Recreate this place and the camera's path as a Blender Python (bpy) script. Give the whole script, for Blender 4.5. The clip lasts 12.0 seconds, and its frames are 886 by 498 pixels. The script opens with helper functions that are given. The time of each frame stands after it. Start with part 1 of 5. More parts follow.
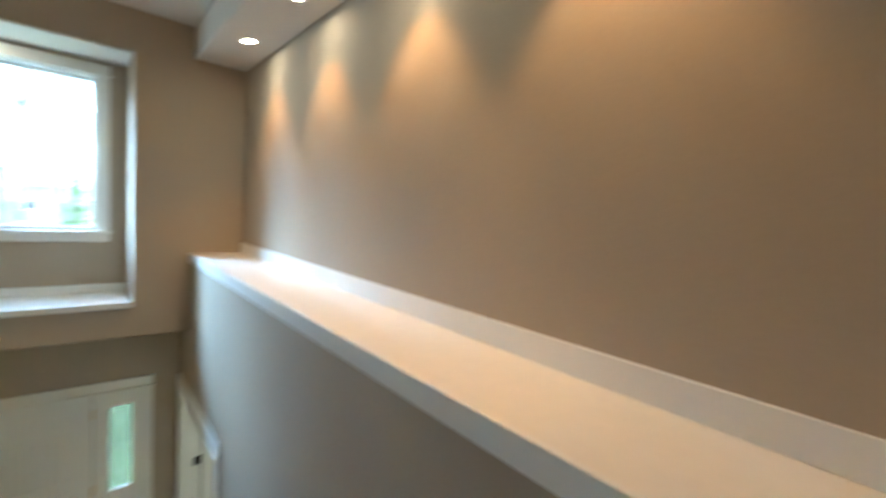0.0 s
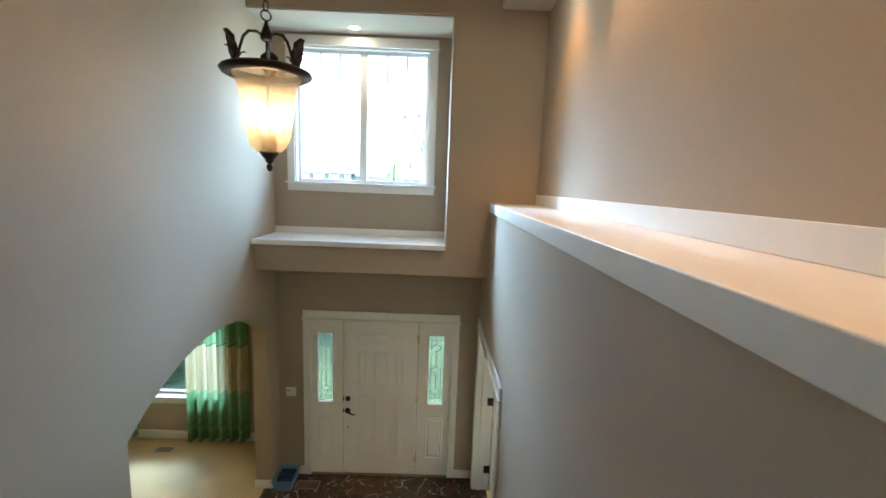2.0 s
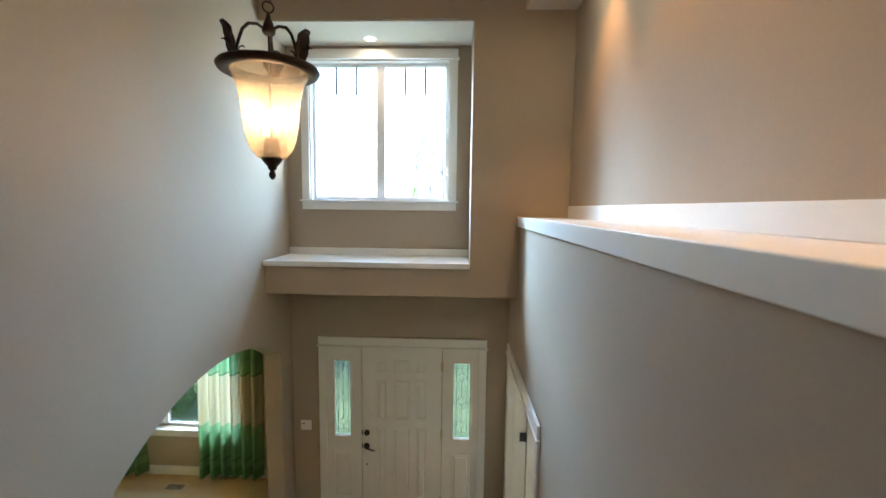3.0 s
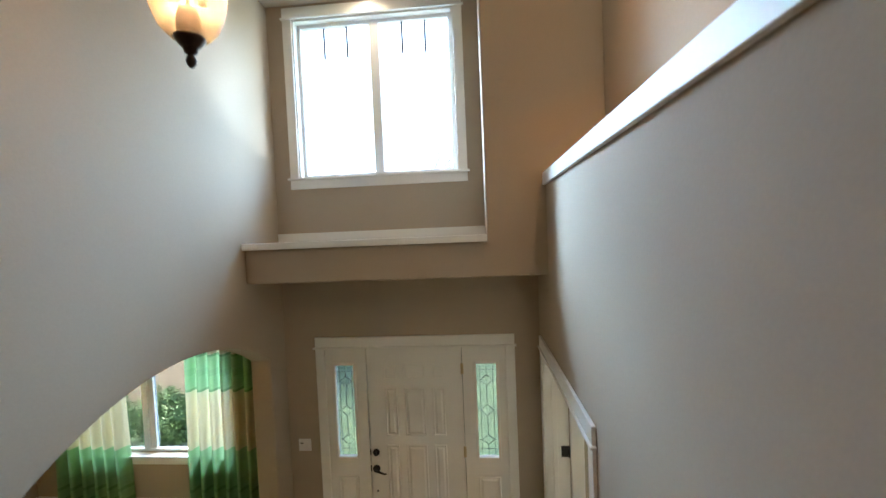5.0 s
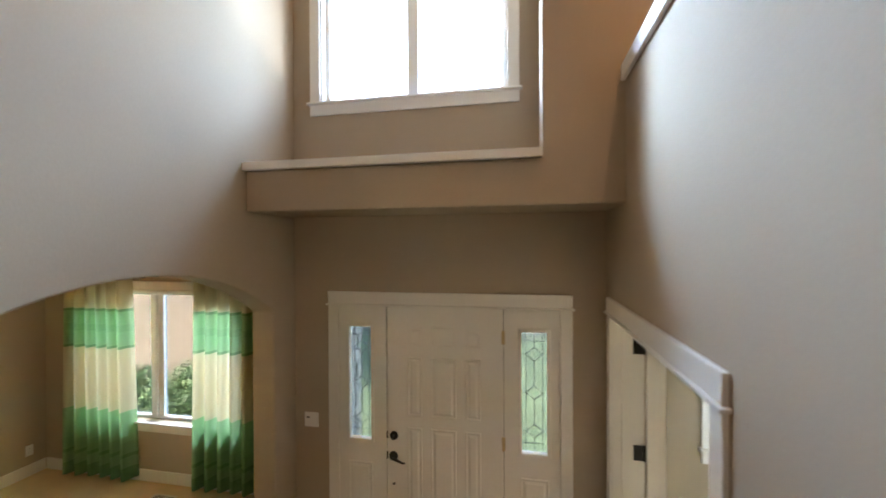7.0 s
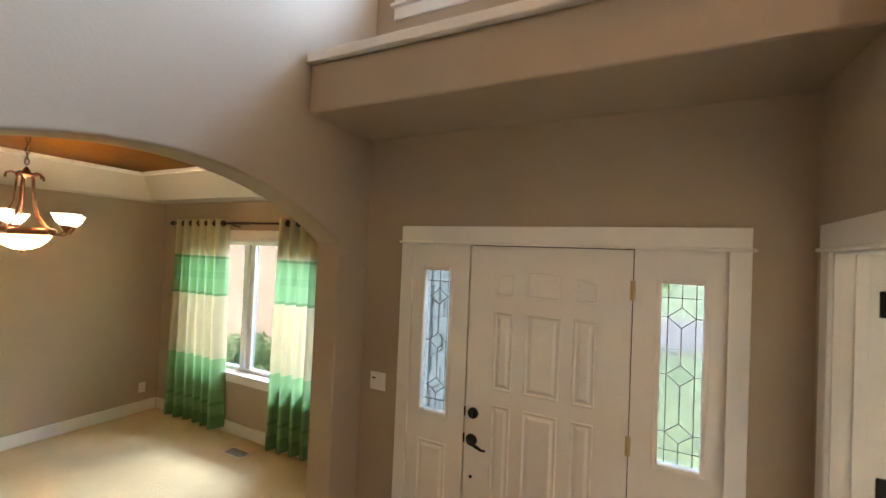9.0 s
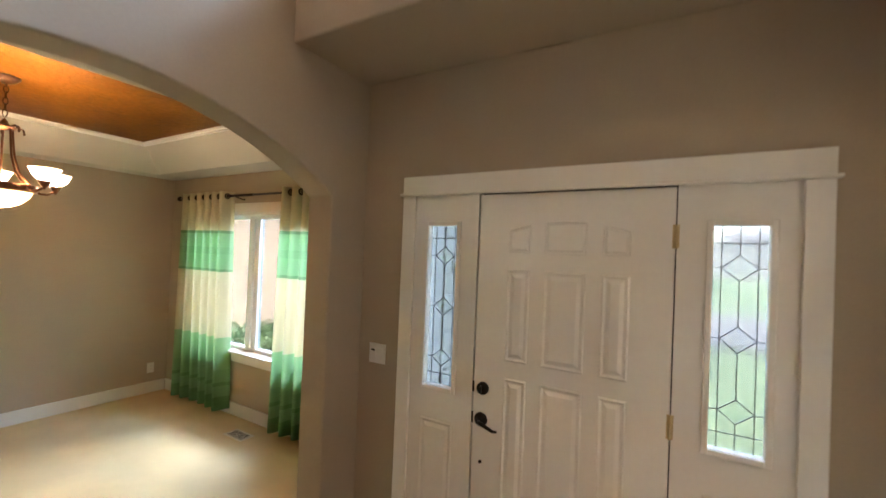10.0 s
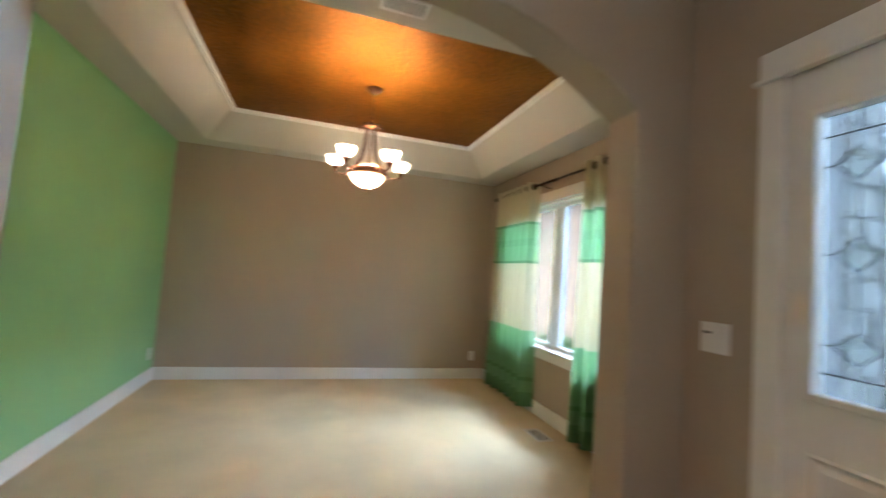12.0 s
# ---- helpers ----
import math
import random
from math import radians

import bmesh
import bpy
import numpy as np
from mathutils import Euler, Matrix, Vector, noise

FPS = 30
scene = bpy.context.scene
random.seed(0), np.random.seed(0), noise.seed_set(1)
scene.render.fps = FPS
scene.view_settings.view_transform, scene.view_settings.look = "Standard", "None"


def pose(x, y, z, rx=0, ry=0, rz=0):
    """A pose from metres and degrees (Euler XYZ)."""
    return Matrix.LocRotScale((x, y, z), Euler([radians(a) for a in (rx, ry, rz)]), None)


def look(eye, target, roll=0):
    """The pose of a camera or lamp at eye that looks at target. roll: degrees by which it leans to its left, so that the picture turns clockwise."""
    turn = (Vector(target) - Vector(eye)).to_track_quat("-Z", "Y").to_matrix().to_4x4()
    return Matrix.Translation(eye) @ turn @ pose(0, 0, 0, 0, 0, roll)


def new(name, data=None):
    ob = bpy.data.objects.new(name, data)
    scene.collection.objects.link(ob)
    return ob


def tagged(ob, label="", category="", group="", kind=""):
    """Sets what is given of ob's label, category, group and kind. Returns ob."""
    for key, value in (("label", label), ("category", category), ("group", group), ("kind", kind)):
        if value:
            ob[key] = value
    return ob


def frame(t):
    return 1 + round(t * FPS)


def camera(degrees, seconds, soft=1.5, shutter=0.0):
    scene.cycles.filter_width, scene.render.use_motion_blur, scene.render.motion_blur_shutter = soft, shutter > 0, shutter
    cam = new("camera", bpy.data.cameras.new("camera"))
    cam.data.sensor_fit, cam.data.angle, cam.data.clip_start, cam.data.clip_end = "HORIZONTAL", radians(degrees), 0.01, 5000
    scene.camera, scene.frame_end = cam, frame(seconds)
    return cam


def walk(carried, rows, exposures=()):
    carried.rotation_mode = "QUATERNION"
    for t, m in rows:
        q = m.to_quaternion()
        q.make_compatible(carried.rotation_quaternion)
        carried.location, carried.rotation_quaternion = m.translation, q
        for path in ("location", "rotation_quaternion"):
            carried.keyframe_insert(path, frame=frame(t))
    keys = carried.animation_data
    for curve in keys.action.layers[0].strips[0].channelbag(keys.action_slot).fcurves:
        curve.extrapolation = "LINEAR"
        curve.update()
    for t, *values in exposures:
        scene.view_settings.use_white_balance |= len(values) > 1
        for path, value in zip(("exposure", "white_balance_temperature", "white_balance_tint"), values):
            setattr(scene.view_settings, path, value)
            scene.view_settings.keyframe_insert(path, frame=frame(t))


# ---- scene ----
cam = camera(93.9, 12.0, 1.5, 0.6)
PATH = [
    (0, (-0.002, 1.958, 4.049), (1.315, 3.455, 3.894), 3.8),
    (0.5, (0.095, 2.107, 3.937), (0.815, 3.941, 3.594), 4.5),
    (1, (0.187, 2.167, 3.866), (0.498, 4.084, 3.386), 1.9),
    (1.5, (0.177, 2.234, 3.809), (0.359, 4.194, 3.451), 1.5),
    (2, (0.266, 2.362, 3.704), (0.296, 4.339, 3.4), 2.2),
    (2.5, (0.239, 2.517, 3.684), (0.201, 4.499, 3.426), 1.8),
    (4.5, (0.272, 3.211, 3.217), (0.114, 5.204, 3.155), -2.1),
    (5, (0.286, 3.358, 3.131), (0.113, 5.349, 3.047), -2.4),
    (5.5, (0.267, 3.533, 2.951), (0.085, 5.525, 2.919), -2.3),
    (6, (0.268, 3.695, 2.827), (0.065, 5.685, 2.835), -1.9),
    (6.5, (0.293, 3.87, 2.732), (0.035, 5.853, 2.69), -1.1),
    (7, (0.265, 4.077, 2.524), (-0.136, 6.036, 2.511), -0.3),
    (9, (0.171, 4.83, 1.977), (-0.734, 6.613, 2.013), 2.4),
    (9.5, (0.157, 5.01, 1.89), (-0.771, 6.782, 1.932), 2.4),
    (10, (0.124, 5.192, 1.73), (-0.89, 6.915, 1.754), 2.3),
    (10.5, (0.155, 5.348, 1.615), (-0.965, 7.005, 1.628), 2.3),
    (11, (0.075, 5.462, 1.509), (-1.26, 6.951, 1.554), 2.6),
    (11.5, (-0.054, 5.561, 1.382), (-1.723, 6.659, 1.484), 3.3),
    (12, (-0.228, 5.655, 1.283), (-2.137, 6.238, 1.405), 4.2),
]
EXPOSURES = [(0.0, 5.9, 5200, -3), (2.5, 5.75, 5700, 4), (5.5, 5.7, 6200, 9), (7.0, 5.8, 6600, 15), (9.0, 6.2, 6600, 18), (10.5, 6.23, 6100, 17), (12.0, 6.15, 5550, 16)]
walk(cam, [(t, look(eye, target, roll)) for t, eye, target, roll in PATH], EXPOSURES)

# ---- light ----
world = bpy.data.worlds.new("sky")
scene.world = world
world.use_nodes = True
wn = world.node_tree.nodes
sky = wn.new("ShaderNodeTexSky")
sky.sky_type, sky.sun_disc = "NISHITA", False
sky.sun_elevation, sky.sun_rotation = radians(42), radians(258)
sky.dust_density, sky.ozone_density = 4.0, 1.2
wn["Background"].inputs["Strength"].default_value = 0.08
world.node_tree.links.new(sky.outputs["Color"], wn["Background"].inputs["Color"])

sun = new("sun", bpy.data.lights.new("sun", "SUN"))
sun.data.energy, sun.data.angle, sun.data.color = 0.5, radians(20), (1.0, 0.95, 0.88)
sun.matrix_world = look((-7.27, -1.55, 6.69), (0, 0, 0))

WARM = (1.0, 0.72, 0.43)


def bulb(name, place, watts, colour=WARM, size=0.03):
    ob = new(name, bpy.data.lights.new(name, "POINT"))
    ob.data.energy, ob.data.color, ob.data.shadow_soft_size = watts, colour, size
    ob.location = place
    return ob


def spot(name, place, watts, degrees=95, blend=0.7, colour=WARM):
    ob = new(name, bpy.data.lights.new(name, "SPOT"))
    ob.data.energy, ob.data.color, ob.data.shadow_soft_size = watts, colour, 0.035
    ob.data.spot_size, ob.data.spot_blend = radians(degrees), blend
    ob.location = place
    return ob


LEDGE_CANS = [(1.03, y) for y in (5.69, 4.67, 3.65, 2.63)]
for x, y in LEDGE_CANS:
    spot("ledge_spot", (x, y, 5.352), 0.9, 80, 0.55, (1.0, 0.46, 0.15))
spot("niche_spot", (-0.67, 6.97, 5.282), 0.22)
# Unseen downlights added for the warm glow upstairs and fill on the door
ADDED_HALL_CANS = [(-0.4, 0.3), (-0.4, -1.1), (-0.4, -2.4)]
for x, y in ADDED_HALL_CANS:
    spot("hall_fill_spot", (x, y, 5.635), 0.36, 140, 0.8, (1.0, 0.60, 0.30))
# Fill light added behind the view to brighten the front door and foyer
bulb("lower_hall_fill", (-1.0, 0.75, 2.70), 3.4, (1.0, 0.70, 0.42), 0.06)
LANTERN = Vector((-0.700, 4.768, 0.0))
for k in range(3):
    a = 2.1 * k
    bulb("lantern_bulb", (LANTERN.x + 0.055 * math.cos(a), LANTERN.y + 0.055 * math.sin(a), 4.09), 0.016, (1.0, 0.82, 0.62))
CHAND = Vector((-3.465, 5.985, 0.0))
ARMS = [(math.cos(0.5 + k * 2 * math.pi / 5), math.sin(0.5 + k * 2 * math.pi / 5)) for k in range(5)]
for cx, cy in ARMS:
    bulb("chandelier_bulb", (CHAND.x + 0.271 * cx, CHAND.y + 0.271 * cy, 2.12), 0.058, (1.0, 0.58, 0.25))
bulb("chandelier_bulb", (CHAND.x, CHAND.y, 1.95), 0.44, (1.0, 0.58, 0.25))


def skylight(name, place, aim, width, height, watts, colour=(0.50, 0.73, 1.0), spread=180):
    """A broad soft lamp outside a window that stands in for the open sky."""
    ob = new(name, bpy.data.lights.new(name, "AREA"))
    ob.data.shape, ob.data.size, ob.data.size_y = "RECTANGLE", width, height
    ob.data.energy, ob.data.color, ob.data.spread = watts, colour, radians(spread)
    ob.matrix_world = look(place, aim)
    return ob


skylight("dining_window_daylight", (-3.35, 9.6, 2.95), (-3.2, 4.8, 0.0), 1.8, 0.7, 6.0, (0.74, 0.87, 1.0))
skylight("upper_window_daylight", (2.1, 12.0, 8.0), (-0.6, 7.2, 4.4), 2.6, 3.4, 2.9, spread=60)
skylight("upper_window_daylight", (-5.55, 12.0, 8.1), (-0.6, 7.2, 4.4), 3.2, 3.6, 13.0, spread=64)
skylight("study_window_daylight", (2.6, 9.0, 3.0), (2.4, 5.5, 0.5), 1.8, 0.8, 20.0, (0.85, 0.93, 1.0))

# ---- materials ----


def shader(name, colour=(0.8, 0.8, 0.8), rough=0.5, metal=0.0, vary=0.06, scale=3.0, fine=60.0, bump=0.1, depth=0.002, **more):
    """A principled material with tone variation at two scales and a fine relief."""
    m = bpy.data.materials.new(name)
    m.use_nodes = True
    nt = m.node_tree
    b = nt.nodes["Principled BSDF"]
    b.inputs["Roughness"].default_value = rough
    b.inputs["Metallic"].default_value = metal
    for key, value in more.items():
        b.inputs[key.replace("_", " ")].default_value = value
    co = nt.nodes.new("ShaderNodeTexCoord")
    geo = nt.nodes.new("ShaderNodeNewGeometry")
    big = nt.nodes.new("ShaderNodeTexNoise")
    big.inputs["Scale"].default_value, big.inputs["Detail"].default_value = scale, 4
    small = nt.nodes.new("ShaderNodeTexNoise")
    small.inputs["Scale"].default_value, small.inputs["Detail"].default_value = fine, 3
    for n in (big, small):
        nt.links.new(geo.outputs["Position"], n.inputs["Vector"])
    add = nt.nodes.new("ShaderNodeMath")
    add.operation = "ADD"
    nt.links.new(big.outputs["Fac"], add.inputs[0])
    nt.links.new(small.outputs["Fac"], add.inputs[1])
    ramp = nt.nodes.new("ShaderNodeMapRange")
    ramp.inputs["From Min"].default_value, ramp.inputs["From Max"].default_value = 0.6, 1.4
    ramp.inputs["To Min"].default_value, ramp.inputs["To Max"].default_value = 1 - vary, 1 + vary
    nt.links.new(add.outputs[0], ramp.inputs["Value"])
    mul = nt.nodes.new("ShaderNodeVectorMath")
    mul.operation = "SCALE"
    mul.inputs[0].default_value = colour[:3]
    nt.links.new(ramp.outputs[0], mul.inputs["Scale"])
    nt.links.new(mul.outputs[0], b.inputs["Base Color"])
    if bump:
        bm_ = nt.nodes.new("ShaderNodeBump")
        bm_.inputs["Strength"].default_value, bm_.inputs["Distance"].default_value = bump, depth
        nt.links.new(small.outputs["Fac"], bm_.inputs["Height"])
        nt.links.new(bm_.outputs[0], b.inputs["Normal"])
    return m


def glowing(name, colour, strength):
    m = bpy.data.materials.new(name)
    m.use_nodes = True
    b = m.node_tree.nodes["Principled BSDF"]
    b.inputs["Base Color"].default_value = (*colour, 1)
    b.inputs["Emission Color"].default_value = (*colour, 1)
    b.inputs["Emission Strength"].default_value = strength
    return m


def frosted(name, colour, clear, rough=0.25, milk=0.35):
    """Lamp glass: partly clear, partly diffusing."""
    m = bpy.data.materials.new(name)
    m.use_nodes = True
    nt = m.node_tree
    nt.nodes.remove(nt.nodes["Principled BSDF"])
    out = nt.nodes["Material Output"]
    tl, tr = nt.nodes.new("ShaderNodeBsdfTranslucent"), nt.nodes.new("ShaderNodeBsdfTransparent")
    gl, df = nt.nodes.new("ShaderNodeBsdfGlossy"), nt.nodes.new("ShaderNodeBsdfDiffuse")
    geo, ns = nt.nodes.new("ShaderNodeNewGeometry"), nt.nodes.new("ShaderNodeTexNoise")
    ns.inputs["Scale"].default_value, ns.inputs["Detail"].default_value = 14, 5
    nt.links.new(geo.outputs["Position"], ns.inputs["Vector"])
    rp = nt.nodes.new("ShaderNodeValToRGB")
    rp.color_ramp.elements[0].position, rp.color_ramp.elements[1].position = 0.3, 0.7
    rp.color_ramp.elements[0].color = (*[c * 0.82 for c in colour], 1)
    rp.color_ramp.elements[1].color = (*colour, 1)
    nt.links.new(ns.outputs["Fac"], rp.inputs["Fac"])
    for n in (tl, tr, df):
        nt.links.new(rp.outputs["Color"], n.inputs["Color"])
    gl.inputs["Roughness"].default_value = rough
    mixes = [nt.nodes.new("ShaderNodeMixShader") for _ in range(3)]
    for mx, f, a, b in zip(mixes, (clear, milk, 0.06), (tl, None, None), (tr, df, gl)):
        mx.inputs["Fac"].default_value = f
        if a:
            nt.links.new(a.outputs[0], mx.inputs[1])
        nt.links.new(b.outputs[0], mx.inputs[2])
    nt.links.new(mixes[0].outputs[0], mixes[1].inputs[1])
    nt.links.new(mixes[1].outputs[0], mixes[2].inputs[1])
    nt.links.new(mixes[2].outputs[0], out.inputs["Surface"])
    return m


def window_glass(name, tint=(0.95, 0.98, 0.97), rough=0.0, relief=0.0, fine=40.0):
    m = bpy.data.materials.new(name)
    m.use_nodes = True
    nt = m.node_tree
    b = nt.nodes["Principled BSDF"]
    b.inputs["Base Color"].default_value = (*tint, 1)
    b.inputs["Roughness"].default_value = rough
    b.inputs["Transmission Weight"].default_value = 1.0
    b.inputs["IOR"].default_value = 1.45
    if relief:
        geo, ns, bp = nt.nodes.new("ShaderNodeNewGeometry"), nt.nodes.new("ShaderNodeTexNoise"), nt.nodes.new("ShaderNodeBump")
        ns.inputs["Scale"].default_value = fine
        bp.inputs["Strength"].default_value, bp.inputs["Distance"].default_value = relief, 0.002
        st = nt.nodes.new("ShaderNodeVectorMath")
        st.operation = "MULTIPLY"
        st.inputs[1].default_value = (0.45, 1.0, 1.8)
        nt.links.new(geo.outputs["Position"], st.inputs[0])
        nt.links.new(st.outputs[0], ns.inputs["Vector"])
        nt.links.new(ns.outputs["Fac"], bp.inputs["Height"])
        nt.links.new(bp.outputs[0], b.inputs["Normal"])
    return m


def thin_glass(name, tint=(0.97, 0.99, 0.98)):
    """A thin pane: straight through, with a mirror gloss that grows at a slant."""
    m = bpy.data.materials.new(name)
    m.use_nodes = True
    nt = m.node_tree
    nt.nodes.remove(nt.nodes["Principled BSDF"])
    tr, gl = nt.nodes.new("ShaderNodeBsdfTransparent"), nt.nodes.new("ShaderNodeBsdfGlossy")
    fr, mx = nt.nodes.new("ShaderNodeLayerWeight"), nt.nodes.new("ShaderNodeMixShader")
    pw, ml = nt.nodes.new("ShaderNodeMath"), nt.nodes.new("ShaderNodeMath")
    pw.operation, ml.operation = "POWER", "MULTIPLY_ADD"
    pw.inputs[1].default_value, ml.inputs[1].default_value, ml.inputs[2].default_value = 4.0, 0.4, 0.025
    tr.inputs["Color"].default_value = (*tint, 1)
    gl.inputs["Roughness"].default_value = 0.01
    nt.links.new(fr.outputs["Facing"], pw.inputs[0])
    nt.links.new(pw.outputs[0], ml.inputs[0])
    nt.links.new(ml.outputs[0], mx.inputs["Fac"])
    nt.links.new(tr.outputs[0], mx.inputs[1])
    nt.links.new(gl.outputs[0], mx.inputs[2])
    nt.links.new(mx.outputs[0], nt.nodes["Material Output"].inputs["Surface"])
    return m


def marble():
    m = shader("dark_marble", (0.066, 0.047, 0.035), 0.12, vary=0.55, scale=3, fine=14, bump=0)
    nt = m.node_tree
    b = nt.nodes["Principled BSDF"]
    L = nt.links.new
    geo = nt.nodes.new("ShaderNodeNewGeometry")

    def noise_node(scale, detail, distortion, shift):
        add = nt.nodes.new("ShaderNodeVectorMath")
        add.operation = "ADD"
        add.inputs[1].default_value = (shift, shift * 0.7, 0)
        n = nt.nodes.new("ShaderNodeTexNoise")
        n.inputs["Scale"].default_value, n.inputs["Detail"].default_value, n.inputs["Distortion"].default_value = scale, detail, distortion
        L(geo.outputs["Position"], add.inputs[0])
        L(add.outputs[0], n.inputs["Vector"])
        return n

    def cracks(scale, width, shift, lo, hi):
        """Broken crack lines between warped cells."""
        warp, gate, vo = noise_node(5.0, 4, 0.5, shift), noise_node(6.5, 3, 0.4, shift + 5), nt.nodes.new("ShaderNodeTexVoronoi")
        vo.feature = "DISTANCE_TO_EDGE"
        vo.inputs["Scale"].default_value = scale
        off = nt.nodes.new("ShaderNodeVectorMath")
        off.operation = "MULTIPLY_ADD"
        off.inputs[1].default_value = (0.11, 0.11, 0.11)
        L(warp.outputs["Color"], off.inputs[0])
        L(geo.outputs["Position"], off.inputs[2])
        L(off.outputs[0], vo.inputs["Vector"])
        line, patch, mul = nt.nodes.new("ShaderNodeMapRange"), nt.nodes.new("ShaderNodeMapRange"), nt.nodes.new("ShaderNodeMath")
        line.inputs["From Min"].default_value, line.inputs["From Max"].default_value = 0.0, width
        line.inputs["To Min"].default_value, line.inputs["To Max"].default_value = 1.0, 0.0
        patch.inputs["From Min"].default_value, patch.inputs["From Max"].default_value = lo, hi
        mul.operation = "MULTIPLY"
        L(vo.outputs["Distance"], line.inputs["Value"])
        L(gate.outputs["Fac"], patch.inputs["Value"])
        L(line.outputs[0], mul.inputs[0])
        L(patch.outputs[0], mul.inputs[1])
        return mul

    one, two = cracks(4.2, 0.022, 3.0, 0.51, 0.60), cracks(9.0, 0.036, 9.0, 0.54, 0.62)
    both = nt.nodes.new("ShaderNodeMath")
    both.operation, both.use_clamp = "ADD", True
    L(one.outputs[0], both.inputs[0])
    L(two.outputs[0], both.inputs[1])
    col = nt.nodes.new("ShaderNodeMixRGB")
    col.inputs["Color2"].default_value = (0.62, 0.55, 0.46, 1)
    L(both.outputs[0], col.inputs["Fac"])
    rust, cloud, tone = noise_node(2.1, 5, 0.8, 23.0), nt.nodes.new("ShaderNodeMapRange"), nt.nodes.new("ShaderNodeMixRGB")
    cloud.inputs["From Min"].default_value, cloud.inputs["From Max"].default_value = 0.50, 0.66
    tone.inputs["Color2"].default_value = (0.115, 0.055, 0.034, 1)
    L(rust.outputs["Fac"], cloud.inputs["Value"])
    L(cloud.outputs[0], tone.inputs["Fac"])
    L(b.inputs["Base Color"].links[0].from_socket, tone.inputs["Color1"])
    L(tone.outputs[0], col.inputs["Color1"])
    L(col.outputs[0], b.inputs["Base Color"])
    return m


def gold_leaf():
    m = shader("gold_ceiling_foil", (0.25, 0.090, 0.004), 0.54, 0.95, vary=0.4, scale=3.5, fine=30, bump=0.5, depth=0.012)
    return m


def curtain_fabric():
    """Cream and green bands by height, with a woven darker check in the green."""
    m = bpy.data.materials.new("banded_curtain_fabric")
    m.use_nodes = True
    nt = m.node_tree
    nt.nodes.remove(nt.nodes["Principled BSDF"])
    out = nt.nodes["Material Output"]
    geo, sep = nt.nodes.new("ShaderNodeNewGeometry"), nt.nodes.new("ShaderNodeSeparateXYZ")
    L = nt.links.new
    L(geo.outputs["Position"], sep.inputs[0])
    rng = nt.nodes.new("ShaderNodeMapRange")
    rng.inputs["From Min"].default_value, rng.inputs["From Max"].default_value = 0.0, 2.3
    L(sep.outputs["Z"], rng.inputs["Value"])
    rp = nt.nodes.new("ShaderNodeValToRGB")
    cr = rp.color_ramp
    cr.interpolation = "CONSTANT"
    cream, green, deep, mid = (0.88, 0.80, 0.56, 1), (0.40, 0.68, 0.35, 1), (0.23, 0.44, 0.20, 1), (0.35, 0.61, 0.31, 1)
    bands = [(0.0, deep), (0.19, mid), (0.30, deep), (0.34, mid), (0.46, green), (0.785, cream), (1.45, deep), (1.475, green), (1.63, mid), (1.70, green), (1.85, deep), (1.872, cream)]
    cr.elements[0].position, cr.elements[0].color = 0.0, bands[0][1]
    cr.elements[1].position, cr.elements[1].color = bands[1][0] / 2.3, bands[1][1]
    for z, c in bands[2:]:
        e = cr.elements.new(z / 2.3)
        e.color = c
    L(rng.outputs[0], rp.inputs["Fac"])
    weave = nt.nodes.new("ShaderNodeTexNoise")
    weave.inputs["Scale"].default_value, weave.inputs["Detail"].default_value = 150, 2
    L(geo.outputs["Position"], weave.inputs["Vector"])
    tone = nt.nodes.new("ShaderNodeMixRGB")
    tone.blend_type, tone.inputs["Fac"].default_value = "MULTIPLY", 0.25
    L(rp.outputs["Color"], tone.inputs["Color1"])
    L(weave.outputs["Color"], tone.inputs["Color2"])
    df, tl, mx = nt.nodes.new("ShaderNodeBsdfDiffuse"), nt.nodes.new("ShaderNodeBsdfTranslucent"), nt.nodes.new("ShaderNodeMixShader")
    mx.inputs["Fac"].default_value = 0.48
    L(tone.outputs[0], df.inputs["Color"])
    thin = nt.nodes.new("ShaderNodeMixRGB")
    thin.inputs["Fac"].default_value, thin.inputs["Color2"].default_value = 0.22, (0.85, 0.92, 0.85, 1)
    L(tone.outputs[0], thin.inputs["Color1"])
    L(thin.outputs[0], tl.inputs["Color"])
    L(df.outputs[0], mx.inputs[1])
    L(tl.outputs[0], mx.inputs[2])
    sheer, clear = nt.nodes.new("ShaderNodeMixShader"), nt.nodes.new("ShaderNodeBsdfTransparent")
    sheer.inputs["Fac"].default_value = 0.18
    L(mx.outputs[0], sheer.inputs[1])
    L(clear.outputs[0], sheer.inputs[2])
    L(sheer.outputs[0], out.inputs["Surface"])
    return m


WALL = shader("greige_wall_paint", (0.41, 0.338, 0.250), 0.75, vary=0.04, scale=1.2, fine=85, bump=0.22, depth=0.0025, Specular_IOR_Level=0.3)
GREEN = shader("green_wall_paint", (0.29, 0.55, 0.24), 0.55, vary=0.04, scale=1.2, fine=90, bump=0.25, depth=0.003)
CEIL = shader("ceiling_paint", (0.57, 0.525, 0.45), 0.7, vary=0.03, scale=1.5, fine=70, bump=0.3, depth=0.003)
TRIM = shader("white_trim_paint", (0.78, 0.77, 0.73), 0.35, vary=0.02, scale=2, fine=40, bump=0.05, depth=0.001)
DOORW = shader("white_door_paint", (0.76, 0.75, 0.71), 0.38, vary=0.025, scale=2, fine=45, bump=0.08, depth=0.001)
SATIN = shader("satin_white_shelf_paint", (0.78, 0.75, 0.69), 0.30, vary=0.03, scale=2, fine=18, bump=0.12, depth=0.002)
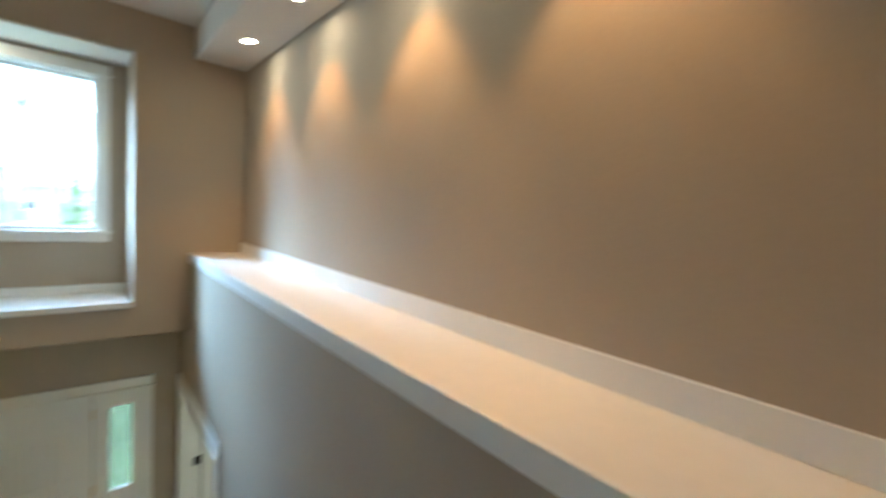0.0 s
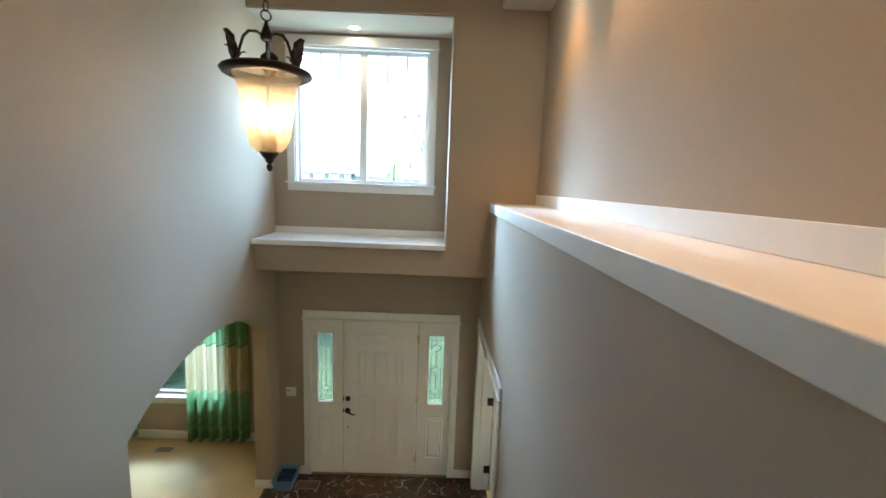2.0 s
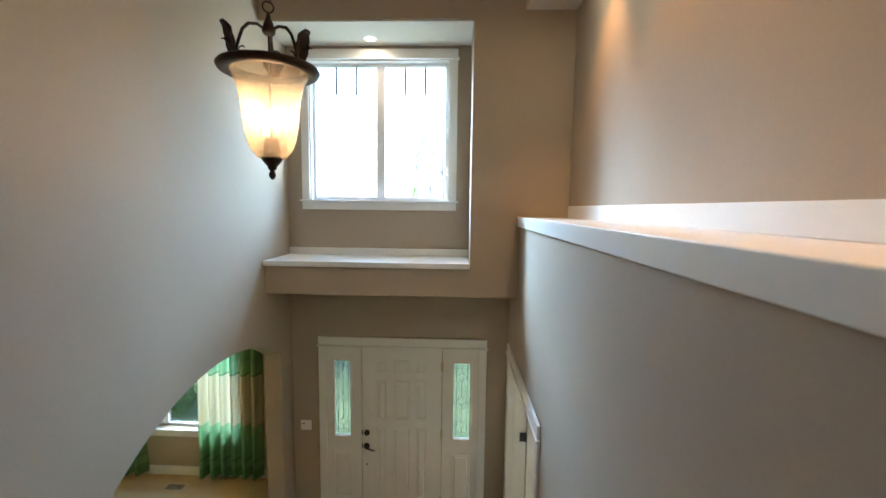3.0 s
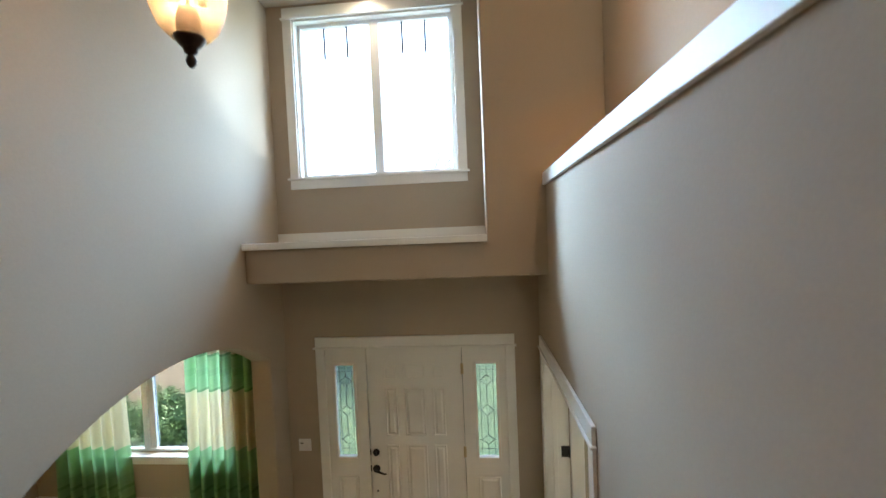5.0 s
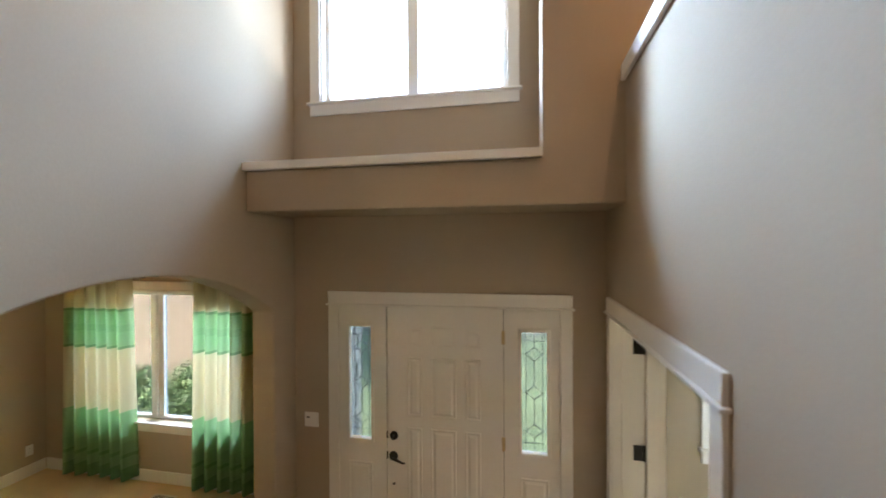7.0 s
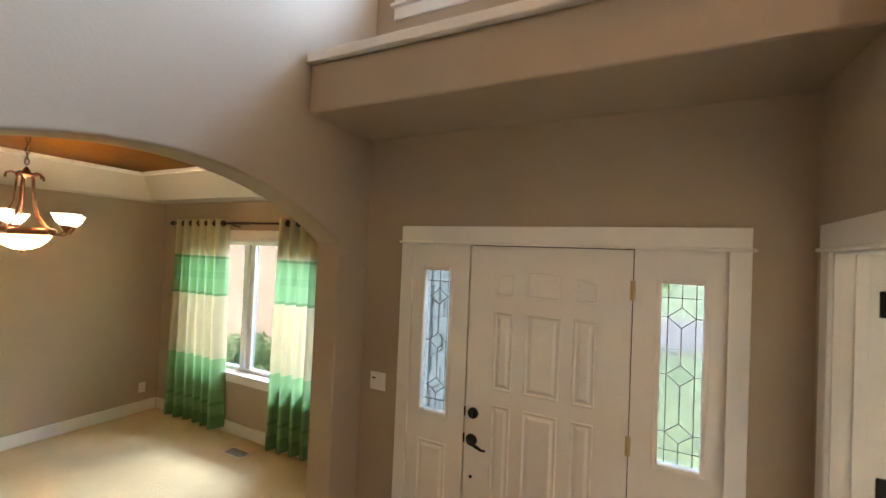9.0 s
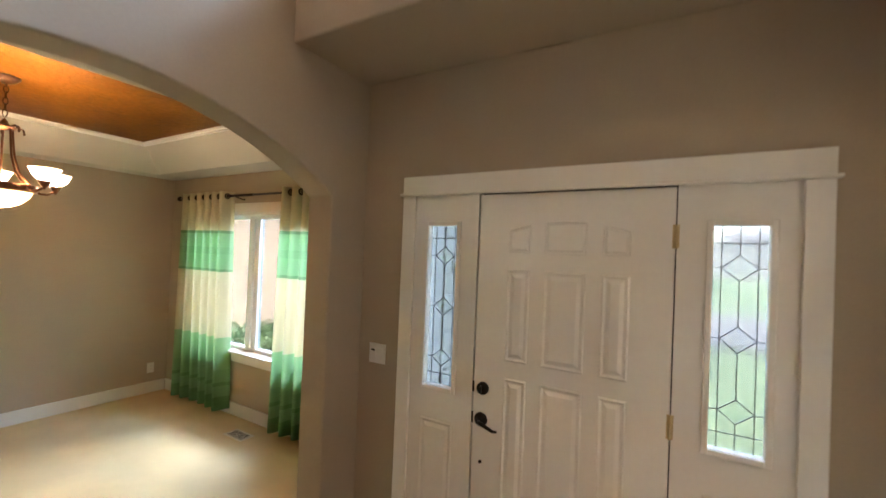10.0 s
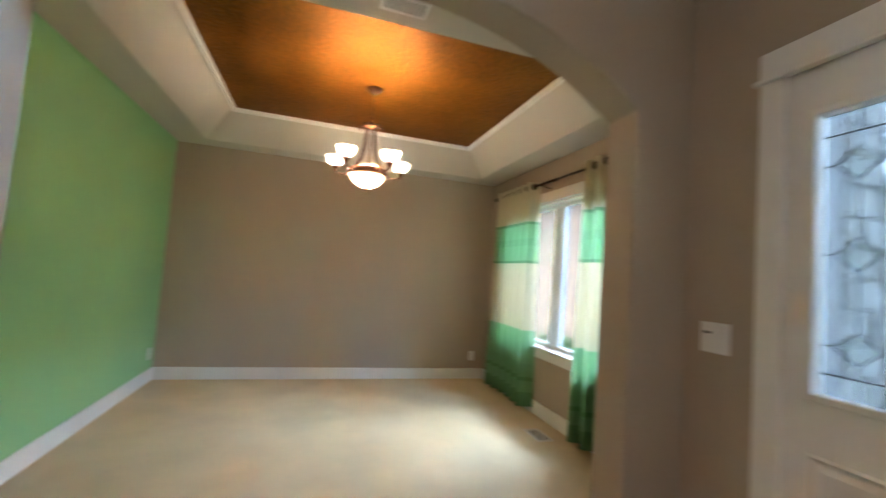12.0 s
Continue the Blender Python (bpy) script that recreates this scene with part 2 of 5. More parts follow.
VINYL = shader("white_vinyl", (0.80, 0.81, 0.82), 0.35, vary=0.02, scale=2, fine=30, bump=0.03, depth=0.001)
CARPET = shader("beige_carpet", (0.70, 0.55, 0.31), 0.95, vary=0.16, scale=2.2, fine=320, bump=0.9, depth=0.008)
STAIRC = shader("tan_stair_carpet", (0.45, 0.36, 0.25), 0.95, vary=0.14, scale=2.5, fine=320, bump=0.9, depth=0.008)
MARBLE = marble()
GOLD = gold_leaf()
FABRIC = curtain_fabric()
BRONZE = shader("oil_rubbed_bronze", (0.035, 0.022, 0.016), 0.4, 0.7, vary=0.4, scale=12, fine=80, bump=0.15, depth=0.001)
COPPER = shader("antique_copper", (0.115, 0.054, 0.028), 0.32, 0.9, vary=0.35, scale=14, fine=90, bump=0.1, depth=0.001)
BLACK = shader("black_hardware", (0.012, 0.011, 0.010), 0.4, 0.6, vary=0.2, scale=20, fine=120, bump=0.05, depth=0.001)
BRASS = shader("brass", (0.55, 0.43, 0.24), 0.35, 0.95, vary=0.15, scale=20, fine=120, bump=0.05, depth=0.001)
LEAD = shader("lead_came", (0.10, 0.10, 0.10), 0.45, 0.8, vary=0.3, scale=20, fine=100, bump=0.1, depth=0.001)
RAILW = shader("dark_handrail_wood", (0.05, 0.022, 0.012), 0.35, vary=0.35, scale=6, fine=40, bump=0.1, depth=0.001)
PLATE = shader("white_plastic", (0.80, 0.79, 0.76), 0.4, vary=0.02, scale=6, fine=60, bump=0.02, depth=0.001)
REG = shader("bronze_register", (0.27, 0.21, 0.15), 0.45, 0.5, vary=0.2, scale=15, fine=70, bump=0.05, depth=0.001)
TANREG = shader("almond_register", (0.72, 0.65, 0.52), 0.45, vary=0.1, scale=15, fine=70, bump=0.05, depth=0.001)
BLUE = shader("blue_plastic", (0.16, 0.30, 0.45), 0.3, vary=0.1, scale=6, fine=40, bump=0.04, depth=0.001)
NAVY = shader("navy_liner", (0.010, 0.028, 0.11), 0.35, vary=0.5, scale=14, fine=50, bump=0.5, depth=0.01)
DUCT = shader("grey_duct", (0.30, 0.29, 0.27), 0.6, vary=0.1, scale=8, fine=50, bump=0.02, depth=0.001)
STUCCO = shader("peach_stucco", (0.31, 0.23, 0.165), 0.9, vary=0.08, scale=1.5, fine=60, bump=0.6, depth=0.01)
GRASS = shader("lawn_grass", (0.060, 0.088, 0.045), 0.95, vary=0.4, scale=0.8, fine=60, bump=0.8, depth=0.03)
ROADM = shader("asphalt", (0.055, 0.055, 0.058), 0.9, vary=0.2, scale=1.2, fine=80, bump=0.4, depth=0.005)
CONC = shader("concrete", (0.27, 0.26, 0.25), 0.85, vary=0.12, scale=1.5, fine=60, bump=0.3, depth=0.004)
STONE = shader("blue_grey_stone", (0.21, 0.21, 0.20), 0.85, vary=0.35, scale=5, fine=40, bump=0.8, depth=0.012)
LEAF = shader("shrub_leaves", (0.085, 0.15, 0.042), 0.6, vary=0.5, scale=6, fine=50, bump=0)
BARK = shader("grey_bark", (0.085, 0.08, 0.075), 0.9, vary=0.3, scale=6, fine=40, bump=0.6, depth=0.01)
SIDING = shader("pale_siding", (0.20, 0.20, 0.20), 0.8, vary=0.08, scale=1, fine=10, bump=0.2, depth=0.01)
ROOF = shader("grey_shingles", (0.075, 0.075, 0.08), 0.9, vary=0.25, scale=2, fine=20, bump=0.5, depth=0.02)
DARKPANE = shader("dark_pane", (0.05, 0.055, 0.06), 0.1, vary=0.2, scale=2, fine=10, bump=0)
CLEAR = thin_glass("clear_glass")
TINTED = thin_glass("tinted_glass", (0.46, 0.48, 0.47))
LITE = window_glass("bevelled_glass", (0.25, 0.27, 0.25), 0.06, 0.5, 30)
AMBER = frosted("amber_seeded_glass", (0.96, 0.83, 0.67), 0.93, milk=0.12)
ALABASTER = frosted("alabaster_glass", (1.0, 0.92, 0.80), 0.25)
BULBM = glowing("lit_bulb", (1.0, 0.82, 0.58), 6)
CANM = glowing("lit_can_lens", (1.0, 0.80, 0.55), 3)

# ---- building helpers ----
BASE = {}


def box(bm, x0, x1, y0, y1, z0, z1, bevel=0.0):
    m = Matrix.LocRotScale(((x0 + x1) / 2, (y0 + y1) / 2, (z0 + z1) / 2), None, (abs(x1 - x0), abs(y1 - y0), abs(z1 - z0)))
    vs = bmesh.ops.create_cube(bm, size=1, matrix=m)["verts"]
    if bevel:
        es = list({e for v in vs for e in v.link_edges})
        bmesh.ops.bevel(bm, geom=es, offset=bevel, segments=2, affect="EDGES", profile=0.5)
    return bm


def boxed(*args, bevel=0.0):
    return box(bmesh.new(), *args, bevel=bevel)


def lathe(bm, profile, centre, seg=32):
    """A turned body: profile of (radius, height) from bottom to top round an upright axis."""
    rings = []
    for r, z in profile:
        rings.append([bm.verts.new((centre[0] + max(r, 0.0005) * math.cos(2 * math.pi * k / seg), centre[1] + max(r, 0.0005) * math.sin(2 * math.pi * k / seg), z)) for k in range(seg)])
    for a, b in zip(rings, rings[1:]):
        for k in range(seg):
            bm.faces.new((a[k], a[(k + 1) % seg], b[(k + 1) % seg], b[k]))
    return bm


def tube(bm, points, radius, seg=10):
    """A round bar along points; radius is a number or one for each point."""
    pts = [Vector(p) for p in points]
    radii = radius if isinstance(radius, (list, tuple)) else [radius] * len(pts)
    rings, side = [], None
    for k, p in enumerate(pts):
        way = (pts[min(k + 1, len(pts) - 1)] - pts[max(k - 1, 0)]).normalized()
        if side is None:
            side = way.cross(Vector((0, 0, 1)) if abs(way.z) < 0.9 else Vector((1, 0, 0))).normalized()
        side = (side - way * side.dot(way)).normalized()
        up = way.cross(side)
        rings.append([bm.verts.new(p + radii[k] * (math.cos(2 * math.pi * j / seg) * side + math.sin(2 * math.pi * j / seg) * up)) for j in range(seg)])
    for a, b in zip(rings, rings[1:]):
        for j in range(seg):
            bm.faces.new((a[j], a[(j + 1) % seg], b[(j + 1) % seg], b[j]))
    bm.faces.new(rings[0][::-1])
    bm.faces.new(rings[-1])
    return bm


def grid_wall(axis, at0, at1, us, zs, holes):
    """A wall between two planes, over a stretch and a height, with holes (u0, u1, z0, z1). axis: the one across the wall."""
    cu = sorted({*us, *[h[0] for h in holes], *[h[1] for h in holes]})
    cz = sorted({*zs, *[h[2] for h in holes], *[h[3] for h in holes]})
    cu = [u for u in cu if us[0] <= u <= us[-1]]
    cz = [z for z in cz if zs[0] <= z <= zs[-1]]
    nu, nz = len(cu) - 1, len(cz) - 1

    def solid(i, j):
        if not (0 <= i < nu and 0 <= j < nz):
            return False
        u, z = (cu[i] + cu[i + 1]) / 2, (cz[j] + cz[j + 1]) / 2
        return not any(h[0] < u < h[1] and h[2] < z < h[3] for h in holes)

    bm = bmesh.new()
    made = {}

    def vert(i, j, side):
        if (i, j, side) not in made:
            w = (at0, at1)[side]
            made[i, j, side] = bm.verts.new((w, cu[i], cz[j]) if axis == "x" else (cu[i], w, cz[j]))
        return made[i, j, side]

    for i in range(nu):
        for j in range(nz):
            if not solid(i, j):
                continue
            for s in (0, 1):
                bm.faces.new([vert(i, j, s), vert(i + 1, j, s), vert(i + 1, j + 1, s), vert(i, j + 1, s)])
            for (di, dj), (p, q) in {(-1, 0): ((i, j), (i, j + 1)), (1, 0): ((i + 1, j), (i + 1, j + 1)), (0, -1): ((i, j), (i + 1, j)), (0, 1): ((i, j + 1), (i + 1, j + 1))}.items():
                if not solid(i + di, j + dj):
                    bm.faces.new([vert(*p, 0), vert(*q, 0), vert(*q, 1), vert(*p, 1)])
    return bm


def thing(name, place, label, category, group=""):
    ob = new(name)
    ob.empty_display_size = 0.05
    ob.location = place
    BASE[ob] = Vector(place)
    return tagged(ob, label, category, group)


def part(name, bm, material, parent=None, label="", smooth=False):
    """Links a bmesh, given in world places, as one mesh object under a thing or under a part."""
    base = BASE.get(parent, Vector())
    bmesh.ops.recalc_face_normals(bm, faces=bm.faces)
    bm.transform(Matrix.Translation(-base))
    me = bpy.data.meshes.new(name)
    bm.to_mesh(me)
    bm.free()
    me.materials.append(material)
    if smooth:
        me.polygons.foreach_set("use_smooth", [True] * len(me.polygons))
    ob = new(name, me)
    ob.parent = parent
    BASE[ob] = base
    return tagged(ob, label)


def structure(name, bm, material, label, bevel=0.0, category=""):
    ob = part(name, bm, material)
    if bevel:
        md = ob.modifiers.new("soft_edge", "BEVEL")
        md.width, md.segments, md.limit_method, md.angle_limit = bevel, 3, "ANGLE", radians(50)
    return tagged(ob, label, category or name.split("_")[0], "", "structure")


# ---- the shell ----
LX, RX, FY = -1.62, 0.81, 7.175
UP, TOP, BACK = 3.06, 5.66, -3.0
NY, SOF, SILL = 6.578, 2.765, 3.045
DX, DG, DF, DC, DT = -5.15, 4.17, 7.80, 2.47, 2.70
LT = 0.19
ARCH0, ARCH1, SPRING, APEX = 4.755, 6.89, 2.035, 2.375


def arch_z(y):
    half, rise = (ARCH1 - ARCH0) / 2, APEX - SPRING
    r = (half * half + rise * rise) / (2 * rise)
    d = y - (ARCH0 + ARCH1) / 2
    return APEX - r + math.sqrt(r * r - d * d)


def arch_wall():
    bm = bmesh.new()
    ys = [BACK, ARCH0] + [ARCH0 + (ARCH1 - ARCH0) * k / 40 for k in range(1, 40)] + [ARCH1, FY + 0.625]
    foot = [0, None] + [None] * 39 + [None, 0]

    def quad(*vs):
        bm.faces.new([bm.verts.new(v) for v in vs])

    for x in (LX, LX - LT):
        quad((x, BACK, 0), (x, ARCH0, 0), (x, ARCH0, SPRING), (x, BACK, SPRING))
        quad((x, ARCH1, 0), (x, ys[-1], 0), (x, ys[-1], SPRING), (x, ARCH1, SPRING))
        for a, b in zip(ys, ys[1:]):
            za = arch_z(a) if ARCH0 <= a <= ARCH1 else SPRING
            zb = arch_z(b) if ARCH0 <= b <= ARCH1 else SPRING
            quad((x, a, za), (x, b, zb), (x, b, TOP), (x, a, TOP))
    x0, x1 = LX, LX - LT
    for a, b in zip(ys[1:-1], ys[2:-1]):
        quad((x0, a, arch_z(a)), (x0, b, arch_z(b)), (x1, b, arch_z(b)), (x1, a, arch_z(a)))
    quad((x0, ARCH0, 0), (x0, ARCH0, SPRING), (x1, ARCH0, SPRING), (x1, ARCH0, 0))
    quad((x0, ARCH1, 0), (x0, ARCH1, SPRING), (x1, ARCH1, SPRING), (x1, ARCH1, 0))
    quad((x0, BACK, TOP), (x0, ys[-1], TOP), (x1, ys[-1], TOP), (x1, BACK, TOP))
    for y in (BACK, ys[-1]):
        quad((x0, y, 0), (x0, y, TOP), (x1, y, TOP), (x1, y, 0))
    bmesh.ops.remove_doubles(bm, verts=bm.verts, dist=0.0005)
    return bm


structure("wall_west", arch_wall(), WALL, "greige painted stairwell wall with a broad arched opening", 0.012)
# front door unit, upper window and study window holes
DOOR_L, DOOR_R, DOOR_H = -1.235, 0.50, 2.075
UW = (-1.375, 0.125, 3.69, 5.155)
# study window drawn wider out of view, so more daylight enters
SW = (1.50, 3.75, 1.15, 2.05)
structure("wall_front", grid_wall("y", FY, FY + 0.18, (LX + 0.003, 4.0), (0.0, TOP), [(DOOR_L, DOOR_R, -1, DOOR_H), UW, SW]), WALL, "greige painted front wall round the door and tall window")
structure("wall_niche", grid_wall("y", NY, FY - 0.002, (LX + 0.002, 1.265), (SOF, TOP), [(LX, 0.35, SILL, 5.30)]), WALL, "greige painted bulkhead with a deep window recess", 0.012)
structure("ceiling_niche", boxed(LX + 0.004, 0.347, NY + 0.014, FY - 0.004, 5.289, 5.296), CEIL, "pale painted ceiling of the window recess")
# wall beside the stair, with the wide study doorway
SD0, SD1, SDH, EW = 5.43, 6.985, 2.07, 0.19
structure("wall_east", grid_wall("x", RX, RX + EW, (BACK, FY - 0.002), (0.0, 3.495), [(SD0, SD1, -1, SDH)]), WALL, "greige painted wall beside the stair")
structure("wall_ledge", boxed(1.265, 1.385, BACK, NY + 0.2, 3.40, TOP), WALL, "greige painted upper wall above the display ledge")
structure("wall_back", boxed(LX - LT, 1.37, BACK - 0.12, BACK, 0, TOP), WALL, "greige painted wall at the back of the upper hall")
structure("ceiling_upper", boxed(LX - LT, 1.37, BACK - 0.12, FY + 0.18, TOP, TOP + 0.15), CEIL, "pale painted ceiling over the stairwell")
structure("ceiling_soffit", boxed(0.805, 1.264, BACK, NY - 0.002, 5.37, TOP - 0.002), CEIL, "pale painted soffit with downlights above the ledge", 0.01)
structure("floor_foyer", boxed(LX - LT * 0.5, RX + 0.17, BACK, FY + 0.02, -0.2, 0.0), MARBLE, "polished dark brown marble floor with pale veins")

# display ledge: fascia, shelf board, upstand
structure("trim_ledge_fascia", boxed(0.785, RX - 0.001, BACK, NY - 0.001, 3.453, 3.544, bevel=0.005), TRIM, "white painted ledge fascia board")
structure("trim_ledge_shelf", boxed(RX, 1.264, BACK, NY - 0.001, 3.499, 3.539), SATIN, "white painted display ledge shelf")
structure("trim_ledge_upstand", boxed(1.250, 1.264, BACK, NY - 0.001, 3.540, 3.647, bevel=0.003), TRIM, "white painted upstand along the ledge")
# recess sill
structure("trim_niche_sill", boxed(LX + 0.003, 0.352, NY - 0.043, NY - 0.001, SILL - 0.002, SILL + 0.052, bevel=0.005), TRIM, "white painted front edge of the recess sill")
structure("trim_niche_shelf", boxed(LX + 0.003, 0.347, NY, FY - 0.003, SILL + 0.003, SILL + 0.048), TRIM, "white painted sill board of the window recess")
structure("trim_niche_upstand", boxed(LX + 0.003, 0.347, FY - 0.018, FY - 0.003, SILL + 0.049, SILL + 0.125, bevel=0.003), TRIM, "white painted upstand at the back of the recess sill")

# dining room
structure("floor_dining", boxed(DX, LX - LT * 0.5, DG, DF + 0.05, -0.2, 0.008), CARPET, "beige carpet of the dining room")
structure("wall_dining_far", boxed(DX - 0.14, DX, DG - 0.14, DF + 0.18, 0, 3.0), WALL, "greige painted far wall of the dining room")
structure("wall_dining_green", boxed(DX, LX - LT, DG - 0.14, DG, 0, 3.0), GREEN, "green painted accent wall of the dining room")
DW = (-4.52, -2.63, 0.655, 2.06)
structure("wall_dining_front", grid_wall("y", DF, DF + 0.18, (DX, LX - LT - 0.002), (0.0, 3.0), [DW]), WALL, "greige painted window wall of the dining room")


def tray():
    bm = bmesh.new()
    outer = [(DX, DG), (LX - LT, DG), (LX - LT, DF), (DX, DF)]
    low = [(-4.87, 4.49), (-2.16, 4.49), (-2.16, 7.49), (-4.87, 7.49)]
    high = [(-4.49, 4.785), (-2.44, 4.785), (-2.44, 7.185), (-4.49, 7.185)]
    rings = [[bm.verts.new((x, y, z)) for x, y in ring] for ring, z in ((outer, 2.95), (outer, DC), (low, DC), (high, DT - 0.004), (high, 2.95))]
    for a, b in zip(rings, rings[1:]):
        for k in range(4):
            bm.faces.new((a[k], a[(k + 1) % 4], b[(k + 1) % 4], b[k]))
    return bm


structure("ceiling_dining", tray(), CEIL, "pale painted tray ceiling with sloped sides", 0.01)
structure("ceiling_dining_gold", boxed(-4.55, -2.3, 4.72, 7.25, DT, DT + 0.05), GOLD, "gold leaf textured centre of the tray ceiling")


def tray_moulding():
    bm = bmesh.new()
    x0, x1, y0, y1 = -4.487, -2.443, 4.788, 7.182
    for w, d in ((0.035, 0.022), (0.018, 0.034)):
        z = DT - 0.001
        box(bm, x0, x0 + w, y0, y1, z - d, z)
        box(bm, x1 - w, x1, y0, y1, z - d, z)
        box(bm, x0 + w, x1 - w, y0, y0 + w, z - d, z)
        box(bm, x0 + w, x1 - w, y1 - w, y1, z - d, z)
    return bm


structure("trim_tray", tray_moulding(), TRIM, "white moulding round the gold ceiling panel")

# study behind the wide doorway
structure("floor_study", boxed(RX + 0.171, 4.0, 3.4, FY, -0.2, 0.006), CARPET, "beige carpet of the study")
structure("wall_study_east", boxed(4.0, 4.12, 3.4, FY, 0, 2.75), WALL, "greige painted wall of the study")
structure("wall_study_back", boxed(RX + EW, 4.0, 3.28, 3.4, 0, 2.75), WALL, "greige painted back wall of the study")
structure("ceiling_study", boxed(RX + EW, 4.0, 3.4, FY, 2.6, 2.75), CEIL, "pale painted ceiling of the study")

# ---- stair ----
RISE, RUN, FIRST, STAIR_L = 0.18, 0.247, 5.345, -0.40


def stair():
    bm = bmesh.new()
    for k in range(1, 17):
        y = FIRST - RUN * (k - 1)
        box(bm, STAIR_L, RX - 0.001, y - RUN - 0.002, y, 0.0 if k < 2 else RISE * (k - 1) - 0.25, RISE * k - 0.004)
        box(bm, STAIR_L, RX - 0.001, y - 0.01, y + 0.022, RISE * k - 0.035, RISE * k, bevel=0.008)
        box(bm, STAIR_L, RX - 0.001, y - RUN, y - 0.01, RISE * k - 0.02, RISE * k)
    return bm


structure("stair", stair(), STAIRC, "tan carpeted straight stair down to the foyer", category="stair")
structure("floor_upper", boxed(LX + 0.002, RX - 0.001, BACK, FIRST - RUN * 16, UP - 0.3, UP), STAIRC, "tan carpet of the upper hall")
structure("wall_stair_side", boxed(STAIR_L - 0.03, STAIR_L - 0.001, BACK, FIRST - RUN * 16 - 0.3, 0, UP - 0.31), WALL, "greige painted wall under the upper hall")

# ---- trim round the openings ----


def cased_opening(name, axis, face, way, a0, a1, z0, z1, label, side=0.088, head=0.095):
    """Flat side casings, a taller head board and a thin fillet between them, on one face of a wall."""
    ob = thing(name, (face, (a0 + a1) / 2, z0) if axis == "x" else ((a0 + a1) / 2, face, z0), label, "door casing")
    tagged(ob, kind="structure")

    def slab(p0, p1, d0, d1, q0, q1, bevel=0.003):
        d0, d1 = sorted((face + way * d0, face + way * d1))
        return boxed(d0, d1, p0, p1, q0, q1, bevel=bevel) if axis == "x" else boxed(p0, p1, d0, d1, q0, q1, bevel=bevel)

    part("side_casing", slab(a0 - side, a0, 0.001, 0.020, z0, z1), TRIM, ob)
    part("side_casing", slab(a1, a1 + side, 0.001, 0.020, z0, z1), TRIM, ob)
    part("fillet", slab(a0 - side - 0.016, a1 + side + 0.016, 0.001, 0.034, z1 + 0.0005, z1 + 0.016, 0.004), TRIM, ob)
    part("head_board", slab(a0 - side, a1 + side, 0.001, 0.023, z1 + 0.0165, z1 + 0.0165 + head), TRIM, ob)
    return ob


cased_opening("trim_front_door", "y", FY, -1, DOOR_L + 0.008, DOOR_R - 0.008, 0.0, 2.055, "white painted casing round the front door and sidelights", 0.086, 0.096)
cased_opening("trim_study_door", "x", RX, -1, SD0 + 0.006, SD1 - 0.006, 0.0, 2.060, "white painted casing round the study doorway")


